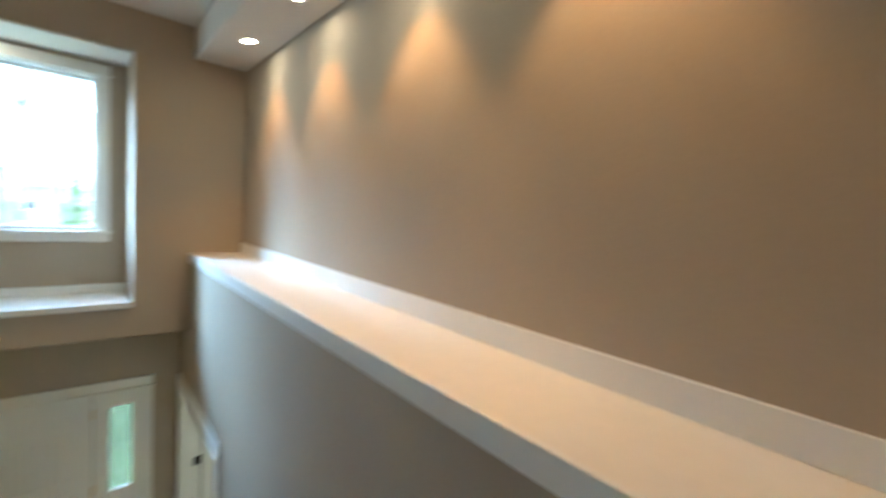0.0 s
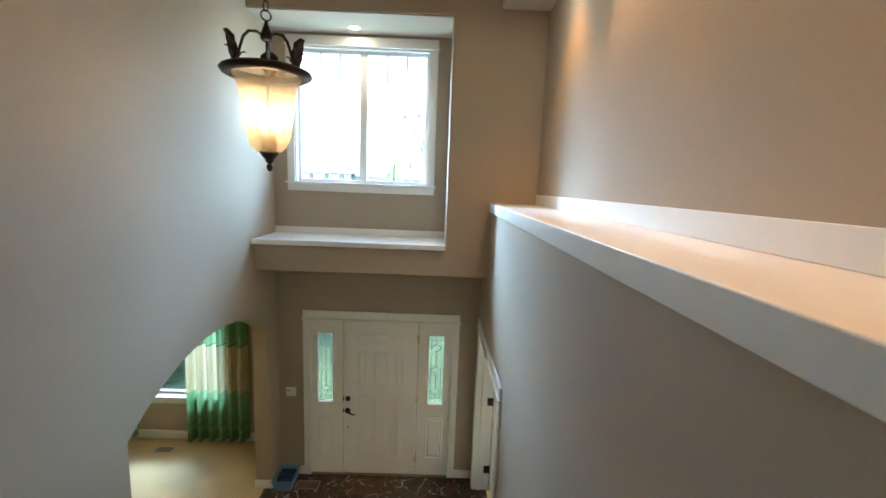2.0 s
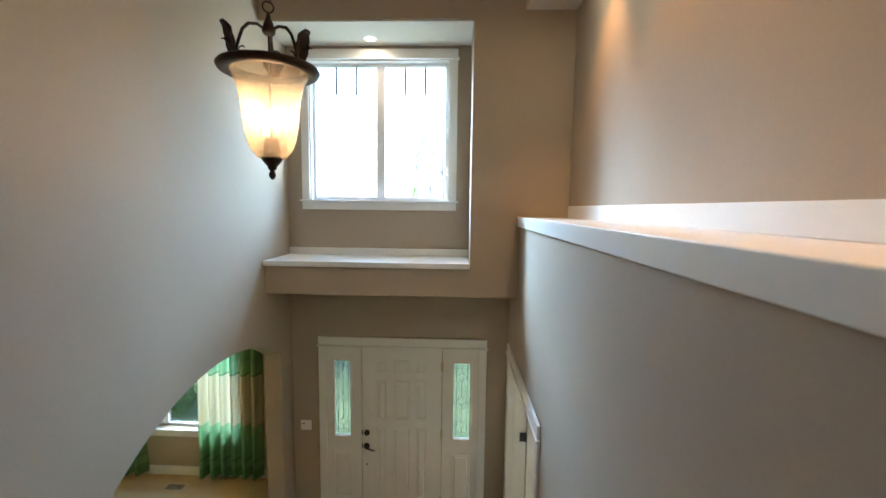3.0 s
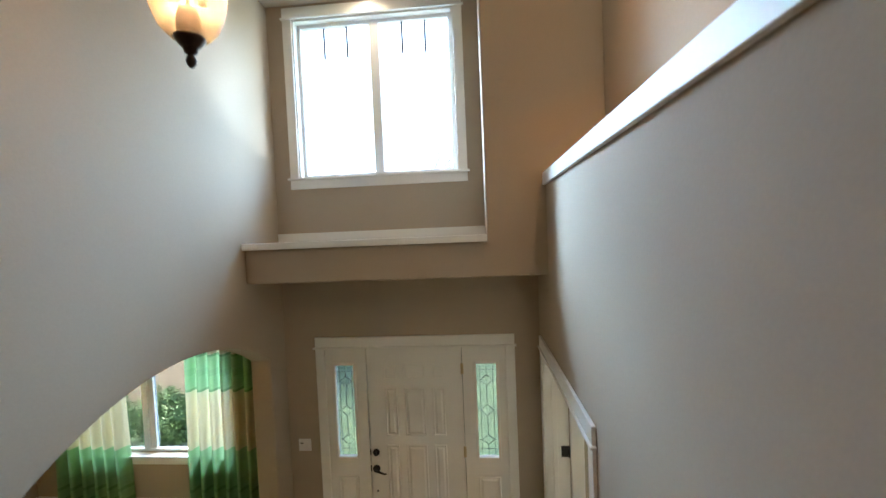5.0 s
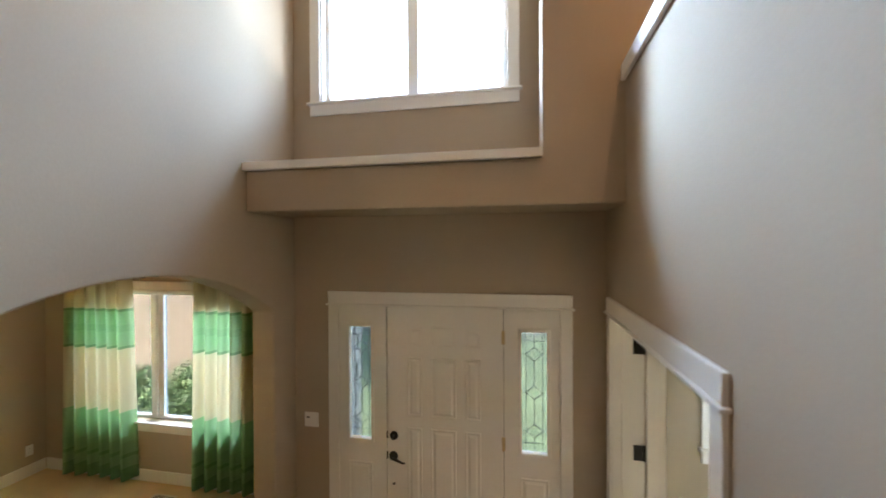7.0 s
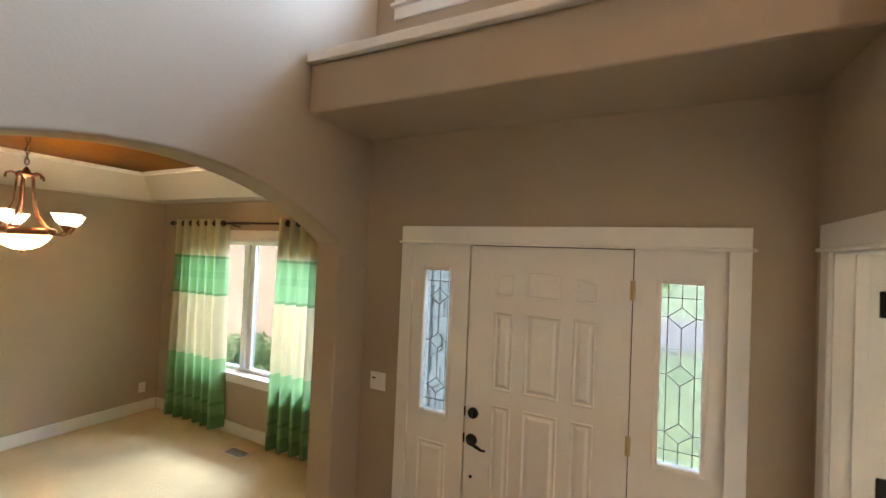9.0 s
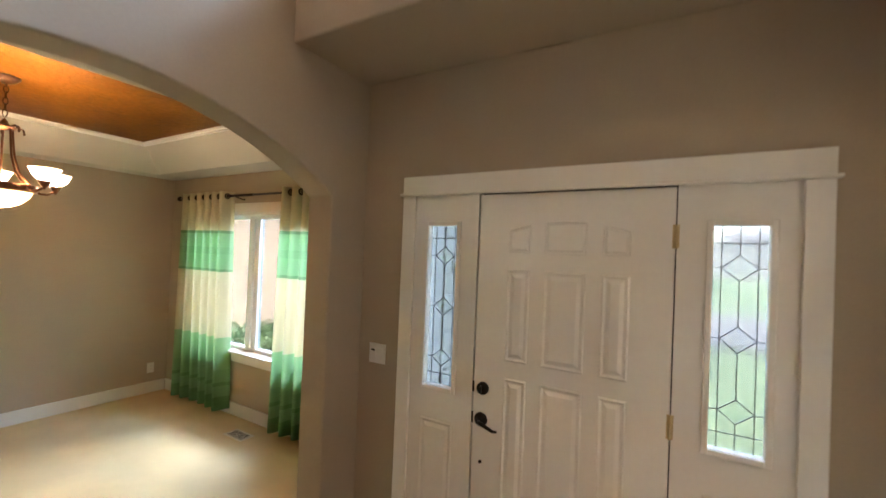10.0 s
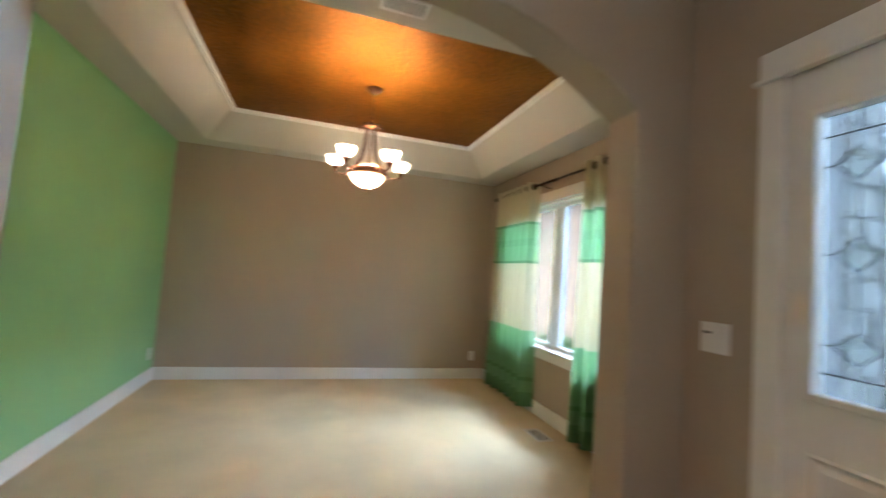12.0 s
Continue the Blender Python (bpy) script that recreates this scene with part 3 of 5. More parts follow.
def window_unit(name, x0, x1, z0, z1, wall, label, muntins=False, casing=0.085, glazing=CLEAR, meet=None):
    """A two-light window in a wall that faces -y: jamb lining, frame, mullion, panes, casing, stool and apron."""
    ob = thing(name, ((x0 + x1) / 2, wall, z0), label, "window")
    tagged(ob, kind="structure")
    y0, y1 = wall + 0.001, wall + 0.15
    for nm, bm in (("jamb", boxed(x0, x0 + 0.015, y0, y1, z0, z1)), ("jamb", boxed(x1 - 0.015, x1, y0, y1, z0, z1)), ("jamb", boxed(x0 + 0.015, x1 - 0.015, y0, y1, z1 - 0.015, z1))):
        part(nm, bm, TRIM, ob)
    fy0, fy1 = wall + 0.075, wall + 0.135
    a0, a1, c0, c1 = x0 + 0.016, x1 - 0.016, z0 + 0.002, z1 - 0.016
    fr = bmesh.new()
    w = 0.032
    box(fr, a0, a0 + w, fy0, fy1, c0, c1, 0.003)
    box(fr, a1 - w, a1, fy0, fy1, c0, c1, 0.003)
    box(fr, a0 + w, a1 - w, fy0, fy1, c0, c0 + w, 0.003)
    box(fr, a0 + w, a1 - w, fy0, fy1, c1 - w, c1, 0.003)
    frame_ob = part("window_frame", fr, VINYL, ob, "white vinyl frame")
    mid, hw = (meet, 0.072) if meet else ((a0 + a1) / 2 + 0.008, 0.045)
    if meet:
        part("meeting_stile", boxed(mid - hw, mid - 0.002, fy0 - 0.014, fy1 - 0.02, c0 + w, c1 - w, bevel=0.006), VINYL, ob)
        part("meeting_stile", boxed(mid, mid + hw, fy0 + 0.006, fy1, c0 + w, c1 - w, bevel=0.006), VINYL, ob)
        part("sash_latch", boxed(mid - 0.05, mid - 0.024, fy0 - 0.024, fy0 - 0.0145, (c0 + c1) / 2 - 0.03, (c0 + c1) / 2 + 0.03, bevel=0.003), PLATE, ob)
    else:
        part("mullion", boxed(mid - hw, mid + hw, fy0 - 0.012, fy1, c0 + w, c1 - w, bevel=0.004), VINYL, ob)
    for p0, p1 in ((a0 + w, mid - hw), (mid + hw, a1 - w)):
        pane = part("pane", boxed(p0, p1, fy0 + 0.028, fy0 + 0.033, c0 + w, c1 - w), glazing, ob, "clear glass")
        pane.visible_shadow = False
        if muntins:
            zg = c1 - w - 0.30
            part("muntin", boxed(p0, p1, fy0 + 0.022, fy0 + 0.0275, zg - 0.004, zg + 0.004), LEAD, ob)
            for f in (1 / 3, 2 / 3):
                u = p0 + (p1 - p0) * f
                part("muntin", boxed(u - 0.011, u + 0.011, fy0 + 0.022, fy0 + 0.0275, zg + 0.0085, c1 - w), LEAD, ob)
    part("side_casing", boxed(x0 - casing, x0, wall - 0.02, wall - 0.001, z0, z1, bevel=0.003), TRIM, ob)
    part("side_casing", boxed(x1, x1 + casing, wall - 0.02, wall - 0.001, z0, z1, bevel=0.003), TRIM, ob)
    part("fillet", boxed(x0 - casing - 0.016, x1 + casing + 0.016, wall - 0.034, wall - 0.001, z1 + 0.0005, z1 + 0.015, bevel=0.004), TRIM, ob)
    part("head_board", boxed(x0 - casing, x1 + casing, wall - 0.023, wall - 0.001, z1 + 0.0155, z1 + 0.105, bevel=0.003), TRIM, ob)
    part("window_sill", boxed(x0 - casing - 0.02, x1 + casing + 0.02, wall - 0.045, wall + 0.07, z0 - 0.02, z0 - 0.0005, bevel=0.005), TRIM, ob)
    part("apron", boxed(x0 - casing, x1 + casing, wall - 0.02, wall - 0.001, z0 - 0.105, z0 - 0.021, bevel=0.003), TRIM, ob)
    return ob


window_unit("window_1", *UW, FY, "white two-light window with dark grid bars in the recess", True)
window_unit("window_2", *DW, DF, "white two-light dining room window with a deep sill", glazing=TINTED, meet=-3.70)
window_unit("window_3", *SW, FY, "white two-light window in the study")

# baseboards
for nm, dims in (
    ("baseboard_front_left", (LX + 0.003, DOOR_L - 0.08, FY - 0.016, FY - 0.001, 0.001, 0.11)),
    ("baseboard_front_right", (DOOR_R + 0.08, RX - 0.002, FY - 0.016, FY - 0.001, 0.001, 0.11)),
    ("baseboard_west_end", (LX + 0.001, LX + 0.015, ARCH1 + 0.001, FY - 0.018, 0.001, 0.11)),
    ("baseboard_arch_end", (LX - LT - 0.014, LX + 0.015, ARCH1 - 0.015, ARCH1 - 0.001, 0.010, 0.12)),
    ("baseboard_arch_near", (LX - LT - 0.014, LX + 0.015, ARCH0 + 0.001, ARCH0 + 0.015, 0.010, 0.12)),
    ("baseboard_west", (LX + 0.001, LX + 0.015, BACK, ARCH0 - 0.001, 0.001, 0.11)),
    ("baseboard_dining_far", (DX + 0.001, DX + 0.016, DG + 0.017, DF - 0.017, 0.009, 0.135)),
    ("baseboard_dining_green", (DX + 0.001, LX - LT - 0.016, DG + 0.001, DG + 0.016, 0.009, 0.135)),
    ("baseboard_dining_front", (DX + 0.017, LX - LT - 0.002, DF - 0.016, DF - 0.001, 0.009, 0.135)),
    ("baseboard_study", (RX + EW + 0.002, 3.99, FY - 0.016, FY - 0.001, 0.007, 0.11)),
):
    structure(nm, boxed(*dims, bevel=0.004), TRIM, "white painted baseboard")

# ---- front door with sidelights ----
SLAB_L, SLAB_R, SLAB_Y = -0.827, 0.083, FY + 0.006


def raised_panel(bm, x0, x1, z0, z1, y, arch=0.0):
    """A moulded panel on a face that looks to -y: a sunk border and a raised field."""
    n = 10 if arch else 1

    def outline(inset):
        pts = [(x0 + inset, z0 + inset), (x1 - inset, z0 + inset)]
        for k in range(n + 1):
            f = k / n
            u = x1 - inset + (x0 - x1 + 2 * inset) * f
            bow = arch(u) if callable(arch) else 0.0
            pts.append((u, z1 - inset + bow))
        return pts

    rings = []
    s = 0.85 * min(1.0, (z1 - z0) / 0.22)
    for inset, d in ((0.0, -0.0004), (0.009, -0.010), (0.020, -0.0012), (0.028, -0.0012), (0.048, -0.013)):
        rings.append([bm.verts.new((u, y + d * s, z)) for u, z in outline(inset * s)])
    for a, b in zip(rings, rings[1:]):
        for k in range(len(a)):
            bm.faces.new((a[k], a[(k + 1) % len(a)], b[(k + 1) % len(b)], b[k]))
    bm.faces.new(rings[-1])


door = thing("door_1", ((SLAB_L + SLAB_R) / 2, SLAB_Y, 0.0), "closed white nine-panel front door with black hardware", "front door")
tagged(door, kind="structure")
part("door_slab", boxed(SLAB_L + 0.003, SLAB_R - 0.001, SLAB_Y, SLAB_Y + 0.045, 0.022, 2.051, bevel=0.002), DOORW, door)
mid = (SLAB_L + SLAB_R) / 2
top_bow = lambda u: 0.045 * (1 - ((u - mid) / 0.29) ** 2)
for c0, c1 in ((mid - 0.287, mid - 0.168), (mid - 0.100, mid + 0.100), (mid + 0.168, mid + 0.287)):
    for z0, z1, bow in ((0.26, 1.115, 0), (1.20, 1.665, 0), (1.75, 1.865, top_bow)):
        pb = bmesh.new()
        raised_panel(pb, c0, c1, z0, z1, SLAB_Y, bow)
        part("panel", pb, DOORW, door)
# Black sheet behind the slab puts in the gap's shade and stops light leaks
part("gap_backing", boxed(SLAB_L - 0.03, SLAB_R + 0.03, SLAB_Y + 0.0465, SLAB_Y + 0.06, 0.02, 2.0745), BLACK, door, "black sheet behind the slab for the shade in the door gap")
part("threshold", boxed(DOOR_L + 0.02, DOOR_R - 0.02, FY - 0.02, FY + 0.16, 0.001, 0.019, bevel=0.004), REG, door, "bronze threshold")


def turned_out(bm, profile, x, z, y, seg=24):
    """A turned boss that stands out to -y from a face: profile of (radius, distance)."""
    t = bmesh.new()
    lathe(t, profile, (0, 0), seg)
    t.faces.new([v for v in t.verts][-seg:])
    t.transform(Matrix.Translation((x, y, z)) @ Matrix.Rotation(radians(90), 4, "X"))
    me = bpy.data.meshes.new("tmp")
    t.to_mesh(me)
    t.free()
    bm.from_mesh(me)
    bpy.data.meshes.remove(me)
    return bm


bolt = turned_out(bmesh.new(), [(0.033, 0.0), (0.033, 0.012), (0.028, 0.022), (0.014, 0.026)], -0.770, 1.040, SLAB_Y)
box(bolt, -0.775, -0.765, SLAB_Y - 0.045, SLAB_Y - 0.02, 1.022, 1.058, 0.003)
part("deadbolt", bolt, BLACK, door, "black deadbolt thumb turn", True)
lev = turned_out(bmesh.new(), [(0.036, 0.0), (0.036, 0.010), (0.028, 0.020), (0.012, 0.024), (0.011, 0.05)], -0.775, 0.878, SLAB_Y)
tube(lev, [(-0.775, SLAB_Y - 0.050, 0.878), (-0.745, SLAB_Y - 0.055, 0.874), (-0.715, SLAB_Y - 0.054, 0.862), (-0.690, SLAB_Y - 0.050, 0.850), (-0.668, SLAB_Y - 0.046, 0.852)], [0.011, 0.011, 0.010, 0.008, 0.006], 10)
part("door_handle", lev, BLACK, door, "black lever handle", True)
part("latch_button", turned_out(bmesh.new(), [(0.009, 0.0), (0.009, 0.006), (0.004, 0.009)], -0.772, 0.658, SLAB_Y), BLACK, door, "small black button", True)
for zl in (0.878, 1.040):
    part("strike_edge", boxed(SLAB_L - 0.006, SLAB_L + 0.006, SLAB_Y - 0.002, SLAB_Y + 0.004, zl - 0.03, zl + 0.03, bevel=0.002), BLACK, door)
for zh in (0.24, 1.047, 1.842):
    hb = bmesh.new()
    for k in range(5):
        tube(hb, [(SLAB_R + 0.001, SLAB_Y - 0.008, zh - 0.05 + 0.0202 * k), (SLAB_R + 0.001, SLAB_Y - 0.008, zh - 0.05 + 0.0202 * k + 0.0192)], 0.007, 10)
    box(hb, SLAB_R - 0.012, SLAB_R + 0.014, SLAB_Y - 0.003, SLAB_Y + 0.001, zh - 0.05, zh + 0.05)
    part("hinge", hb, BRASS, door, "brass hinge")


def sidelight(x0, x1, g0, g1, name):
    """A fixed panel beside the door: leaded glass above, a raised panel below."""
    gz0, gz1, y = 0.995, 1.888, SLAB_Y
    ob = thing(name, ((x0 + x1) / 2, y, 0.0), "white door sidelight with bevelled leaded glass", "sidelight", "sidelights of the front door")
    tagged(ob, kind="structure")
    fr = grid_wall("y", y, y + 0.045, (x0, x1), (0.021, 2.074), [(g0, g1, gz0, gz1)])
    part("panel_frame", fr, DOORW, ob)
    lip = bmesh.new()
    b = 0.024
    for dims in ((g0 - b, g0, gz0 - b, gz1 + b), (g1, g1 + b, gz0 - b, gz1 + b), (g0, g1, gz0 - b, gz0), (g0, g1, gz1, gz1 + b)):
        box(lip, dims[0], dims[1], y - 0.012, y - 0.0005, dims[2], dims[3], 0.004)
    part("glass_bead", lip, DOORW, ob, "moulded white glazing bead")
    pb = bmesh.new()
    raised_panel(pb, g0 - 0.012, g1 + 0.012, 0.26, 0.81, y)
    part("panel", pb, DOORW, ob)
    part("pane", boxed(g0, g1, y + 0.036, y + 0.042, gz0, gz1), LITE, ob, "bevelled textured glass")
    w, h, c = g1 - g0, gz1 - gz0, (g0 + g1) / 2
    lv = lambda f: gz1 - h * f
    v0, v1 = g0 + 0.165 * w, g1 - 0.165 * w
    dia = [(0.188, 0.058), (0.508, 0.058), (0.828, 0.054)]
    yy0, yy1 = y + 0.031, y + 0.0355
    lead = bmesh.new()

    def line(p, q, r=0.0019):
        (ax, az), (bx, bz) = p, q
        n = Vector((bx - ax, bz - az)).normalized()
        o = (-n.y * r, n.x * r)
        vs = [(ax + o[0], az + o[1]), (ax - o[0], az - o[1]), (bx - o[0], bz - o[1]), (bx + o[0], bz + o[1])]
        f = [lead.verts.new((u, yy0, z)) for u, z in vs]
        g = [lead.verts.new((u, yy1, z)) for u, z in vs]
        lead.faces.new(f)
        lead.faces.new(g[::-1])
        for k in range(4):
            lead.faces.new((f[k], g[k], g[(k + 1) % 4], f[(k + 1) % 4]))

    for u in (v0, v1):
        line((u, gz0), (u, gz1))
    for f in (0.078, 0.928):
        line((g0, lv(f)), (g1, lv(f)))
    for f, hh in dia:
        a, bt, l, r = (c, lv(f - hh)), (c, lv(f + hh)), (v0, lv(f)), (v1, lv(f))
        for p, q in ((a, l), (a, r), (bt, l), (bt, r)):
            line(p, q)
        line((g0, lv(f)), l)
        line(r, (g1, lv(f)))
    line((c, gz1), (c, lv(dia[0][0] - dia[0][1])))
    line((c, lv(dia[0][0] + dia[0][1])), (c, lv(dia[1][0] - dia[1][1])))
    line((c, lv(dia[1][0] + dia[1][1])), (c, lv(dia[2][0] - dia[2][1])))
    line((c, lv(dia[2][0] + dia[2][1])), (c, gz0))
    part("lead_came", lead, LEAD, ob, "dark lead came in diamonds")
    for f, hh in dia:
        d = bmesh.new()
        vs = [d.verts.new(p) for p in ((c, y + 0.034, lv(f - hh * 0.9)), (v0 + 0.006, y + 0.034, lv(f)), (c, y + 0.034, lv(f + hh * 0.9)), (v1 - 0.006, y + 0.034, lv(f)))]
        tip = d.verts.new((c, y + 0.028, lv(f)))
        back = [d.verts.new((v.co.x, y + 0.0348, v.co.z)) for v in vs]
        for k in range(4):
            d.faces.new((vs[k], vs[(k + 1) % 4], tip))
            d.faces.new((vs[k], back[k], back[(k + 1) % 4], vs[(k + 1) % 4]))
        d.faces.new(back)
        bevel = part("bevel", d, CLEAR, ob, "clear bevelled diamond")
        bevel.visible_shadow = False
    return ob


sidelight(DOOR_L + 0.001, -0.833, -1.140, -0.958, "sidelight")
sidelight(0.0875, DOOR_R - 0.001, 0.217, 0.400, "sidelight")

# ---- study doorway: lining and the open glazed leaf ----
lining = thing("trim_study_lining", (RX, (SD0 + SD1) / 2, 0), "white painted lining of the study doorway", "door lining")
tagged(lining, kind="structure")
part("jamb", boxed(RX - 0.004, RX + EW + 0.006, SD1 - 0.018, SD1 - 0.001, 0.001, SDH - 0.001), TRIM, lining)
part("jamb", boxed(RX - 0.004, RX + EW + 0.006, SD0 + 0.001, SD0 + 0.018, 0.001, SDH - 0.001), TRIM, lining)
part("jamb", boxed(RX - 0.004, RX + EW + 0.006, SD0 + 0.019, SD1 - 0.019, SDH - 0.018, SDH - 0.001), TRIM, lining)
part("stop", boxed(RX + 0.055, RX + 0.095, SD1 - 0.030, SD1 - 0.019, 0.001, SDH - 0.019, bevel=0.002), TRIM, lining)

leaf = thing("door_2", (1.015, 6.95, 0.0), "open white glazed study door on black hinges", "glazed door")
tagged(leaf, kind="structure")
lx0, lx1, ly0, ly1 = 1.012, 1.735, SD1 - 0.056, SD1 - 0.021
part("stile", boxed(lx0, lx0 + 0.112, ly0, ly1, 0.015, 2.03, bevel=0.003), DOORW, leaf)
part("stile", boxed(lx1 - 0.112, lx1, ly0, ly1, 0.015, 2.03, bevel=0.003), DOORW, leaf)
part("rail", boxed(lx0 + 0.1125, lx1 - 0.1125, ly0, ly1, 0.015, 0.24, bevel=0.003), DOORW, leaf)
part("rail", boxed(lx0 + 0.1125, lx1 - 0.1125, ly0, ly1, 1.92, 2.03, bevel=0.003), DOORW, leaf)
lp = part("pane", boxed(lx0 + 0.1125, lx1 - 0.1125, ly0 + 0.014, ly0 + 0.019, 0.2405, 1.9195), CLEAR, leaf, "clear glass")
lp.visible_shadow = False
for zh in (0.28, 1.17, 1.865):
    hg = boxed(0.936, 0.996, SD1 - 0.0225, SD1 - 0.0185, zh - 0.05, zh + 0.05, bevel=0.003)
    tube(hg, [(1.003, SD1 - 0.026, zh - 0.052), (1.003, SD1 - 0.026, zh + 0.052)], 0.0075, 10)
    for dz in (-0.03, 0.0, 0.03):
        turned_out(hg, [(0.004, 0.0), (0.003, 0.0015)], 0.965 if dz else 0.980, zh + dz, SD1 - 0.0224, 8)
    part("hinge", hg, BLACK, leaf, "black square hinge")

# ---- handrail ----
rail = thing("handrail", (0.74, 5.10, 1.2), "dark stained wooden handrail on the stair wall", "handrail")
slope = RISE / RUN * 1.03
rail_z = lambda y: 1.262 + (5.10 - y) * slope
rb = tube(bmesh.new(), [(0.738, 5.385, rail_z(5.385)), (0.738, 5.37, rail_z(5.37)), (0.738, 5.10, rail_z(5.10))] + [(0.738, 5.1 - 0.3 * k, rail_z(5.1 - 0.3 * k)) for k in range(1, 13)], 0.024, 14)
part("rail", rb, RAILW, rail, smooth=True)
for y in (4.85, 3.7, 2.5, 1.6):
    br = tube(bmesh.new(), [(0.809, y, rail_z(y) - 0.085), (0.775, y, rail_z(y) - 0.085), (0.745, y, rail_z(y) - 0.06), (0.738, y, rail_z(y) - 0.022)], 0.007, 8)
    lathe(br, [(0.028, -0.003), (0.028, 0.003)], (0, 0), 16)
    for v in list(br.verts)[-32:]:
        v.co = Vector((0.806 - v.co.z, y + v.co.x, rail_z(y) - 0.085 + v.co.y))
    part("bracket", br, BRASS, rail, "brass rail bracket")

# ---- recessed lights ----


def can_light(x, y, z, label, group):
    ob = thing("recessed_light", (x, y, z), label, "recessed light", group)
    rim = lathe(bmesh.new(), [(0.046, z - 0.001), (0.046, z - 0.006), (0.062, z - 0.007), (0.066, z - 0.001)], (x, y), 28)
    part("trim_ring", rim, PLATE, ob, "white trim ring", True)
    lens = bmesh.new()
    bmesh.ops.create_circle(lens, cap_ends=True, radius=0.0455, segments=28, matrix=Matrix.Translation((x, y, z - 0.0025)))
    part("lens", lens, CANM, ob, "glowing lens")


for x, y in LEDGE_CANS:
    can_light(x, y, 5.37, "lit white recessed downlight in the ledge soffit", "downlights over the ledge")
can_light(-0.67, 6.97, 5.289, "lit white recessed downlight in the window recess ceiling", "")
# fittings for the added hall downlights, behind the view
for x, y in ADDED_HALL_CANS:
    can_light(x, y, TOP, "lit white recessed downlight added unseen in the upper ceiling", "downlights of the upper hall")

# unseen flush lamp added under the upper hall as a source for the fill
fl = thing("added_fill_lamp", (-1.0, 0.75, UP - 0.301), "lit white flush lamp, added unseen to brighten the front door", "ceiling lamp")
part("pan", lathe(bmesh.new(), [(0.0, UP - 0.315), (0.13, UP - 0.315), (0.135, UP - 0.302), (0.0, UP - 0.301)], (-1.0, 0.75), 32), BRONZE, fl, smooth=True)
part("glass_bowl", lathe(bmesh.new(), [(0.0, UP - 0.42), (0.06, UP - 0.412), (0.10, UP - 0.385), (0.125, UP - 0.318)], (-1.0, 0.75), 32), ALABASTER, fl, "lit white glass bowl of the added lamp", True)

# ---- hanging lantern ----
lx, ly = LANTERN.x, LANTERN.y
lan = thing("pendant_lantern", (lx, ly, 3.74), "dark bronze pendant lantern with an amber glass urn", "pendant lamp")
glass = lathe(bmesh.new(), [(0.0276, 3.842), (0.0644, 3.850), (0.0966, 3.885), (0.1178, 3.94), (0.1306, 4.02), (0.1380, 4.10), (0.1472, 4.17), (0.1638, 4.225), (0.1868, 4.262), (0.1895, 4.268)], (lx, ly), 40)
gob = part("shade", glass, AMBER, lan, "amber seeded glass urn", True)
sol = gob.modifiers.new("thickness", "SOLIDIFY")
sol.thickness = 0.004
part("rim", lathe(bmesh.new(), [(0.1803, 4.262), (0.2070, 4.250), (0.2318, 4.262), (0.2410, 4.278), (0.2318, 4.290), (0.2079, 4.288), (0.1969, 4.302), (0.1840, 4.300), (0.1803, 4.262)], (lx, ly), 48), BRONZE, lan, "bronze flared rim", True)
part("finial", lathe(bmesh.new(), [(0.0000, 3.745), (0.0070, 3.746), (0.0150, 3.757), (0.0180, 3.770), (0.0140, 3.783), (0.0100, 3.788), (0.0210, 3.797), (0.0240, 3.812), (0.0330, 3.820), (0.0480, 3.838), (0.0520, 3.850), (0.0490, 3.858), (0.0000, 3.860)], (lx, ly), 24), BRONZE, lan, "bronze finial", True)
part("cap", lathe(bmesh.new(), [(0.0000, 4.440), (0.0184, 4.438), (0.0313, 4.450), (0.0331, 4.468), (0.0239, 4.490), (0.0129, 4.520), (0.0083, 4.545), (0.0000, 4.548)], (lx, ly), 24), BRONZE, lan, "bronze bell cap", True)
part("stem", tube(bmesh.new(), [(lx, ly, 3.86), (lx, ly, 4.45)], 0.006, 10), BRONZE, lan)
